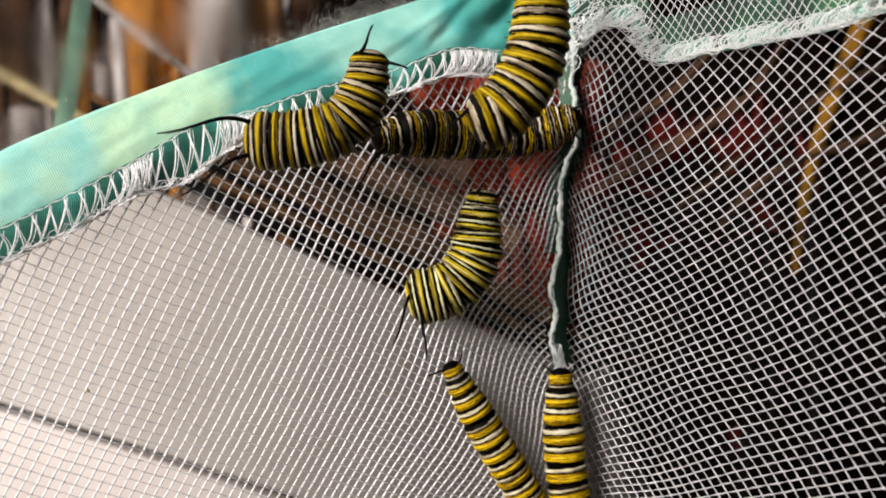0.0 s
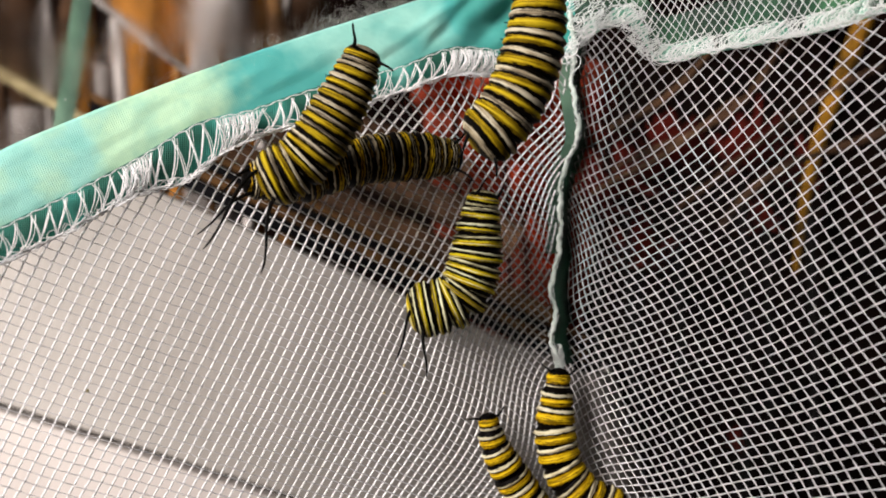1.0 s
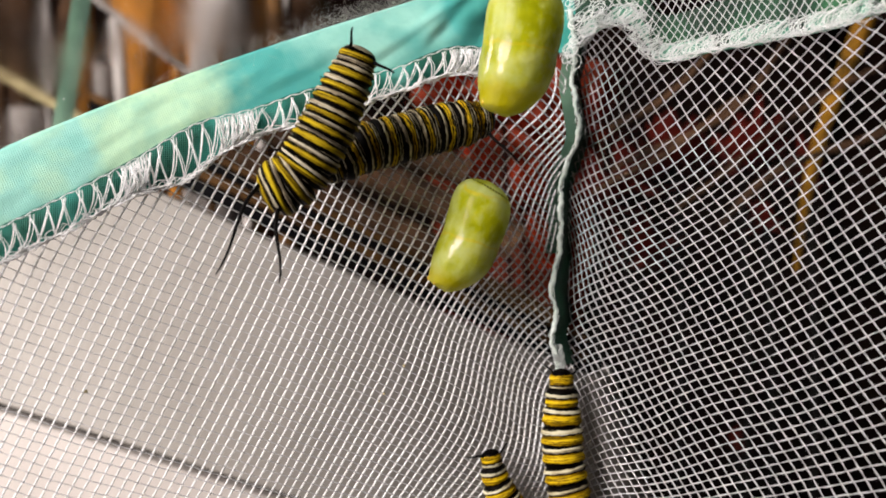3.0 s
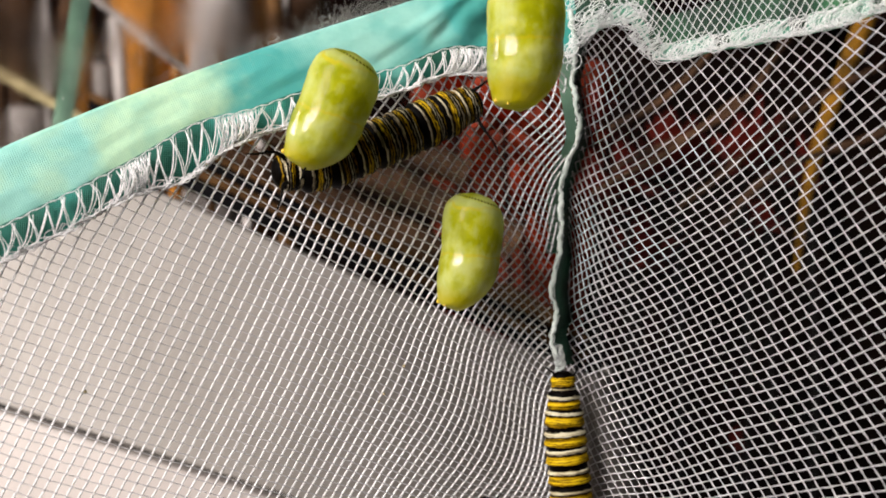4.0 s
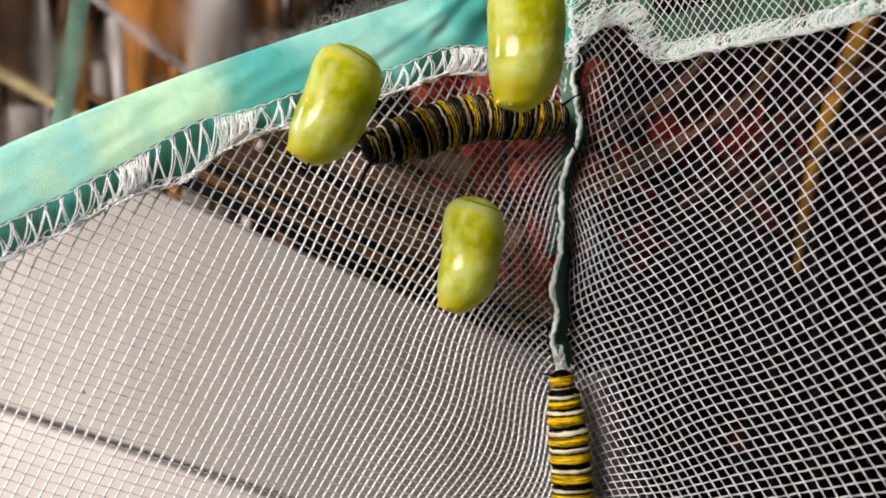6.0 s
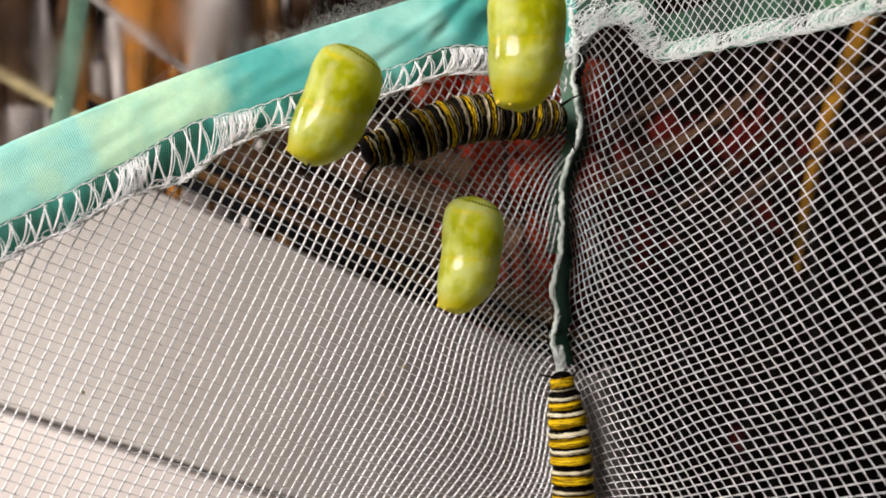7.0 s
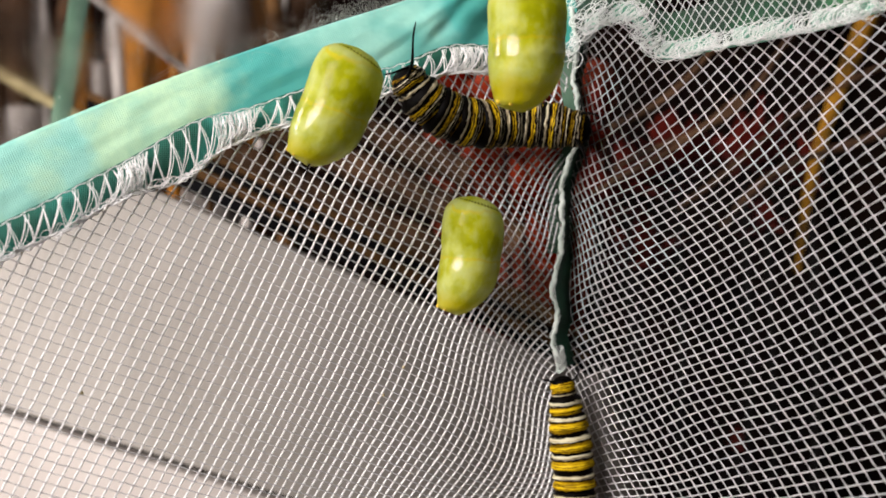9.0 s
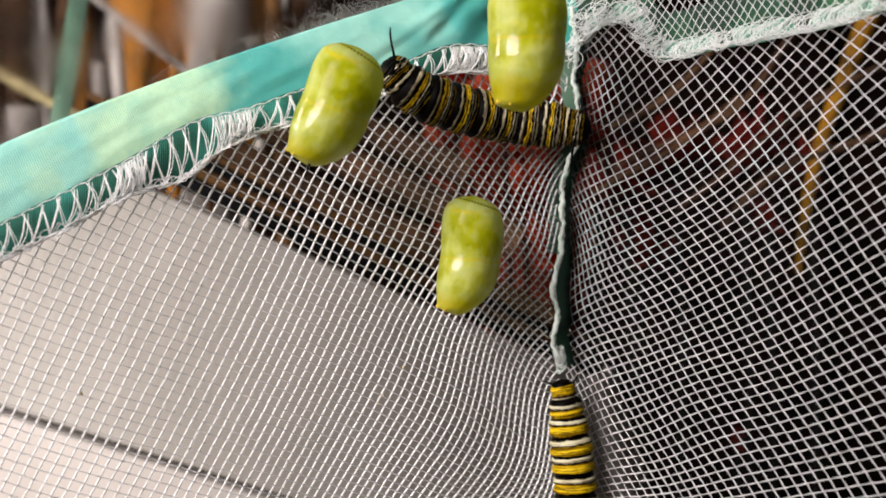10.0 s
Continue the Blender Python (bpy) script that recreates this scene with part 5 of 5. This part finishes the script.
    crawl(seam_larva, 0.5, (24.3, 254.0, -25.2), (25.4, 254.0, -32.3), (26.6, 254.0, -39.4), (26.9, 254.0, -45.8), (23.7, 254.0, -50.3), (18.6, 254.0, -51.5), (11.6, 254.0, -61.5), (8.0, 254.0, -71.6))
    crawl(seam_larva, 0.8, (24.3, 254.0, -25.2), (24.3, 254.0, -32.3), (24.3, 254.0, -39.3), (25.4, 254.0, -46.4), (27.8, 254.0, -51.7), (30.1, 254.0, -56.4), (32.7, 254.0, -68.2), (33.9, 254.0, -78.9))
    crawl(seam_larva, 1, (24.2, 254.0, -25.2), (23.7, 254.0, -31.7), (23.4, 254.0, -38.7), (25.4, 254.0, -46.4), (30.1, 254.0, -51.7), (35.4, 254.0, -54.6), (40.4, 254.0, -64.2), (42.9, 254.0, -73.1))
    crawl(seam_larva, 1.5, (24.2, 254.0, -25.2), (24.0, 254.0, -31.6), (23.9, 254.0, -38.7), (25.2, 254.0, -46.3), (27.8, 254.0, -52.8), (30.1, 254.0, -57.5), (32.5, 254.0, -68.7), (33.7, 254.0, -78.7))
    crawl(seam_larva, 2.5, (24.4, 254.0, -25.1), (24.4, 254.0, -32.2), (24.4, 254.0, -39.2), (25.1, 254.0, -46.3), (27.1, 254.0, -53.3), (28.9, 254.0, -59.2), (30.3, 254.0, -69.9), (31.0, 254.0, -79.4))
    crawl(seam_larva, 4, (24.8, 254.0, -25.6), (25.1, 254.0, -32.7), (25.4, 254.0, -39.7), (26.2, 254.0, -47.3), (26.9, 254.0, -54.3), (27.4, 254.0, -60.2), (27.8, 254.0, -71.0), (28.0, 254.0, -80.4))
    crawl(seam_larva, 4.3, (24.1, 254.0, -25.3), (22.7, 254.0, -31.7), (22.7, 254.0, -38.7), (25.0, 254.0, -46.1), (30.0, 254.0, -50.0), (33.4, 254.0, -53.2), (37.0, 254.0, -63.4), (39.0, 254.0, -73.4))
    crawl(seam_larva, 4.5, (23.9, 254.0, -25.0), (22.3, 254.0, -31.5), (22.3, 254.0, -38.5), (24.5, 254.0, -44.9), (28.8, 254.0, -49.0), (32.8, 254.0, -50.2), (36.8, 254.0, -60.0), (38.8, 254.0, -70.0))
    crawl(seam_larva, 4.75, (24.1, 254.0, -25.0), (22.9, 254.0, -31.7), (23.5, 254.0, -38.7), (25.8, 254.0, -45.5), (27.0, 254.0, -50.2), (25.3, 254.0, -54.3), (22.9, 254.0, -67.0), (21.7, 254.0, -78.6))
    crawl(seam_larva, 5, (24.2, 254.0, -25.4), (25.2, 254.0, -32.4), (26.4, 254.0, -39.4), (27.0, 254.0, -45.5), (24.0, 254.0, -50.2), (20.8, 254.0, -51.6), (15.2, 254.0, -61.8), (12.4, 254.0, -72.0))
    crawl(seam_larva, 5.3, (24.2, 254.0, -25.4), (25.2, 254.0, -32.4), (26.2, 254.0, -39.4), (26.6, 254.0, -46.6), (25.2, 254.0, -53.0), (23.5, 254.0, -57.1), (21.3, 254.0, -68.7), (20.3, 254.0, -79.2))
    crawl(seam_larva, 5.5, (24.3, 254.0, -25.3), (25.2, 254.0, -32.6), (26.0, 254.0, -39.6), (26.6, 254.0, -47.2), (26.8, 254.0, -54.2), (26.9, 254.0, -60.0), (27.0, 254.0, -70.7), (27.0, 254.0, -79.9))
    crawl(seam_larva, 7.5, (24.3, 254.0, -25.8), (25.3, 254.0, -32.7), (26.2, 254.0, -39.7), (26.8, 254.0, -47.3), (27.0, 254.0, -54.2), (27.1, 254.0, -60.1), (27.2, 254.0, -70.8), (27.2, 254.0, -80.2))
    crawl(seam_larva, 10, (24.3, 254.0, -27.1), (25.4, 254.0, -33.7), (26.3, 254.0, -40.7), (27.0, 254.0, -47.6), (27.4, 254.0, -54.6), (27.6, 254.0, -60.1), (27.8, 254.0, -71.4), (27.9, 254.0, -81.3))
    crawl(lower_larva, 0, (1.3, 250.4, -23.7), (5.4, 252.0, -31.5), (9.9, 253.8, -39.4), (14.7, 255.8, -47.4), (19.3, 257.6, -55.5), (23.0, 259.1, -63.0), (29.4, 261.7, -74.5))
    crawl(lower_larva, 0.25, (8.9, 253.5, -34.6), (10.5, 254.1, -40.6), (14.0, 255.5, -47.3), (18.6, 257.3, -54.2), (22.3, 258.8, -60.5), (25.5, 260.1, -66.3), (36.9, 264.7, -86.6))
    crawl(lower_larva, 0.5, (10.4, 254.0, -33.7), (11.7, 254.6, -40.6), (14.7, 255.8, -47.3), (19.0, 257.5, -54.2), (22.3, 258.8, -60.5), (25.5, 260.1, -66.2), (36.8, 264.6, -86.3))
    crawl(lower_larva, 1, (9.2, 253.5, -34.5), (10.7, 254.2, -40.8), (14.3, 255.6, -47.5), (18.6, 257.3, -53.8), (22.3, 258.8, -60.5), (25.4, 260.1, -66.2), (36.9, 264.7, -86.6))
    crawl(lower_larva, 2.5, (10.6, 254.1, -34.3), (11.8, 254.6, -40.7), (14.9, 255.8, -47.4), (19.4, 257.6, -54.3), (22.9, 259.0, -60.4), (25.7, 260.2, -66.0), (37.3, 264.8, -86.6))
    crawl(lower_larva, 2.7, (10.6, 254.1, -34.5), (11.8, 254.6, -41.1), (14.9, 255.8, -47.8), (19.4, 257.6, -54.5), (22.9, 259.0, -60.6), (25.7, 260.2, -66.2), (37.3, 264.8, -86.8))
    crawl(lower_larva, 3.5, (7.7, 253.0, -57.1), (9.8, 253.8, -62.5), (12.5, 254.9, -68.1), (15.5, 256.1, -73.7), (18.5, 257.3, -79.4), (21.6, 258.5, -84.6), (35.6, 264.1, -109.9))
    crawl(lower_larva, 3.9, (7.7, 253.0, -55.9), (9.8, 253.8, -61.3), (12.5, 254.9, -66.9), (15.5, 256.1, -72.5), (18.5, 257.3, -78.2), (21.6, 258.5, -83.3), (35.5, 264.1, -108.6))
    crawl(lower_larva, 4.1, (8.6, 253.3, -47.8), (9.1, 253.5, -52.5), (11.3, 254.4, -58.5), (14.3, 255.6, -64.1), (17.9, 257.0, -69.8), (21.6, 258.5, -75.6), (35.2, 264.0, -100.1))
    crawl(lower_larva, 4.3, (-4.5, 248.1, -49.0), (0.7, 250.2, -49.2), (6.5, 252.5, -50.8), (12.4, 254.9, -53.7), (18.5, 257.3, -58.6), (23.4, 259.2, -63.8), (36.1, 264.3, -86.4))
    crawl(lower_larva, 4.5, (-3.1, 248.6, -48.9), (0.7, 250.2, -52.9), (5.3, 252.0, -56.2), (11.2, 254.4, -58.5), (17.3, 256.8, -61.4), (23.4, 259.2, -65.0), (37.0, 264.7, -89.1))
    crawl(lower_larva, 4.7, (-2.2, 249.0, -50.3), (1.8, 250.6, -54.1), (6.5, 252.5, -56.8), (12.4, 254.9, -59.1), (17.9, 257.0, -62.0), (23.4, 259.2, -65.5), (37.7, 265.0, -91.0))
    crawl(lower_larva, 5, (-3.9, 248.3, -57.0), (0.7, 250.2, -60.3), (5.3, 252.0, -63.1), (11.2, 254.4, -66.0), (17.3, 256.8, -69.0), (23.4, 259.2, -72.1), (37.1, 264.7, -96.6))
    crawl(lower_larva, 10, (-3.9, 248.3, -56.5), (0.7, 250.2, -59.8), (5.3, 252.0, -62.5), (11.1, 254.3, -65.4), (17.1, 256.7, -68.4), (23.2, 259.2, -71.4), (36.8, 264.6, -95.7))
    hang(band_pupa, 0, (-16.5, 228.0, 37.2), (-26.9, 228.0, 14.9))
    hang(band_pupa, 3, (-17.5, 228.0, 36.7), (-26.9, 228.0, 14.0))
    hang(band_pupa, 3.1, (-18.1, 228.0, 31.1), (-26.7, 228.0, 10.1))
    hang(band_pupa, 3.8, (-17.0, 228.0, 36.3), (-25.6, 228.0, 14.3))
    hang(band_pupa, 4.2, (-16.3, 228.0, 36.5), (-26.1, 228.0, 15.9))
    hang(band_pupa, 4.5, (-15.9, 228.0, 36.6), (-25.9, 228.0, 16.7))
    hang(band_pupa, 5, (-15.6, 228.0, 37.4), (-25.2, 228.0, 17.6))
    hang(band_pupa, 5.7, (-15.9, 228.0, 37.3), (-24.7, 228.0, 16.4))
    hang(band_pupa, 10, (-15.6, 228.0, 37.0), (-24.5, 228.0, 16.0))
    hang(roof_pupa, 0, (17.6, 228.0, 52.0), (11.2, 228.0, 22.9))
    hang(roof_pupa, 2.1, (17.5, 228.0, 51.8), (11.2, 228.0, 22.8))
    hang(roof_pupa, 2.15, (17.5, 228.0, 48.6), (11.2, 228.0, 21.2))
    hang(roof_pupa, 2.3, (17.5, 228.0, 50.2), (12.8, 228.0, 24.9))
    hang(roof_pupa, 2.5, (16.4, 228.0, 49.6), (13.3, 228.0, 24.1))
    hang(roof_pupa, 2.7, (16.4, 228.0, 49.4), (11.0, 228.0, 23.9))
    hang(roof_pupa, 3.8, (15.7, 228.0, 51.1), (14.1, 228.0, 26.9))
    hang(roof_pupa, 4.5, (15.3, 228.0, 51.0), (14.3, 228.0, 26.7))
    hang(roof_pupa, 5.5, (15.4, 228.0, 50.9), (14.6, 228.0, 25.7))
    hang(roof_pupa, 10, (15.5, 228.0, 50.7), (14.5, 228.0, 25.8))
    hang(netting_pupa, 0, (7.0, 247.0, 11.0), (1.8, 247.0, -11.9))
    hang(netting_pupa, 2.5, (7.0, 247.0, 11.0), (1.3, 247.0, -13.0))
    hang(netting_pupa, 2.6, (6.4, 247.0, 5.3), (1.8, 247.0, -16.8))
    hang(netting_pupa, 2.7, (9.6, 247.0, 14.0), (-0.7, 247.0, -9.6))
    hang(netting_pupa, 3.8, (6.4, 247.0, 11.5), (2.9, 247.0, -11.3))
    hang(netting_pupa, 4.5, (6.3, 247.0, 11.1), (3.0, 247.0, -11.6))
    hang(netting_pupa, 5.5, (6.4, 247.0, 10.6), (3.0, 247.0, -12.5))
    hang(netting_pupa, 10, (6.2, 247.0, 10.5), (2.8, 247.0, -13.0))
    feel(band_larva, 1, (0, -222, 93), (0.5, -186, -0), (1, -192, 2), (1.5, -177, -1), (2, -170, -16), (2.5, -185, -18))
    feel(band_larva, 0, (0, -213, 45), (0.5, -145, -15), (1, -149, -19), (1.5, -146, -5), (2, -138, -20), (2.5, -134, -27))
    feel(band_larva, 3, (0, -54, 185), (0.5, -65, 185), (1, -71, 182), (1.5, -72, 182), (2, -75, 177), (2.7, -71, 178))
    feel(band_larva, 2, (0, -27, 145), (0.5, -32, 144), (1, -41, 143), (1.5, -41, 143), (2, -42, 141), (2.7, -40, 142))
    feel(netting_larva, 1, (0, -43, -76), (0.5, -42, -83), (1, -41, -89), (1.5, -35, -96), (2, -35, -101), (2.5, -23, -102))
    feel(netting_larva, 0, (0, -16, -89), (0.5, -20, -105), (1, -16, -110), (1.5, -11, -118), (2, -12, -118), (2.5, 4, -129))
    feel(netting_larva, 3, (0, 39, 60), (0.5, 42, 59), (1.5, 37, 65), (2.5, 25, 54))
    feel(crawling_larva, 2, (0, -74, 83), (0.5, -234, 77), (1, -185, 42), (1.5, -153, 78), (2, -155, 82), (2.7, -154, 83), (3.8, -159, 78), (4.5, -150, 79), (5, -149, 82), (5.5, -104, 72), (6.8, -72, 87), (7.5, -75, 85), (8, -76, 86), (8.5, -85, 96), (9, -48, 140), (9.5, -52, 123), (10, -54, 135))
    feel(crawling_larva, 3, (0, -75, 45), (0.5, -212, 4), (1, -209, 8), (1.5, -123, 33), (2, -123, 32), (2.7, -123, 32), (3.8, -134, 30), (4.5, -130, 32), (5, -129, 38), (5.5, -95, 51), (6.8, -85, 19), (7.5, -84, 14), (8, -86, 20), (8.5, -92, 68), (9, -19, 181), (9.5, -26, 165), (10, -39, 175))
    feel(crawling_larva, 0, (0, 123, 117), (0.5, 25, 96), (1, 25, 96), (1.5, 31, 112), (2.7, 47, 105), (3.8, 45, 134), (4.5, 44, 140), (5, 45, 134), (5.5, 37, 172), (5.7, 110, 123), (7.5, 113, 123), (8, 112, 123), (8.5, 107, 114), (9, 123, 105), (10, 119, 110))
    feel(crawling_larva, 1, (0, 109, 77), (0.5, 24, 52), (1, 23, 52), (1.5, 40, 61), (2.7, 77, 54), (3.8, 40, 70), (4.5, 71, 73), (5, 68, 70), (5.5, 54, 154), (5.7, 102, 76), (7.5, 103, 78), (8, 104, 75), (8.5, 102, 69), (9, 112, 66), (9.5, 92, 62), (10, 98, 63))
    for an in (band_larva, roof_larva, netting_larva, crawling_larva, seam_larva, lower_larva):
        key_animal(an)


motions()
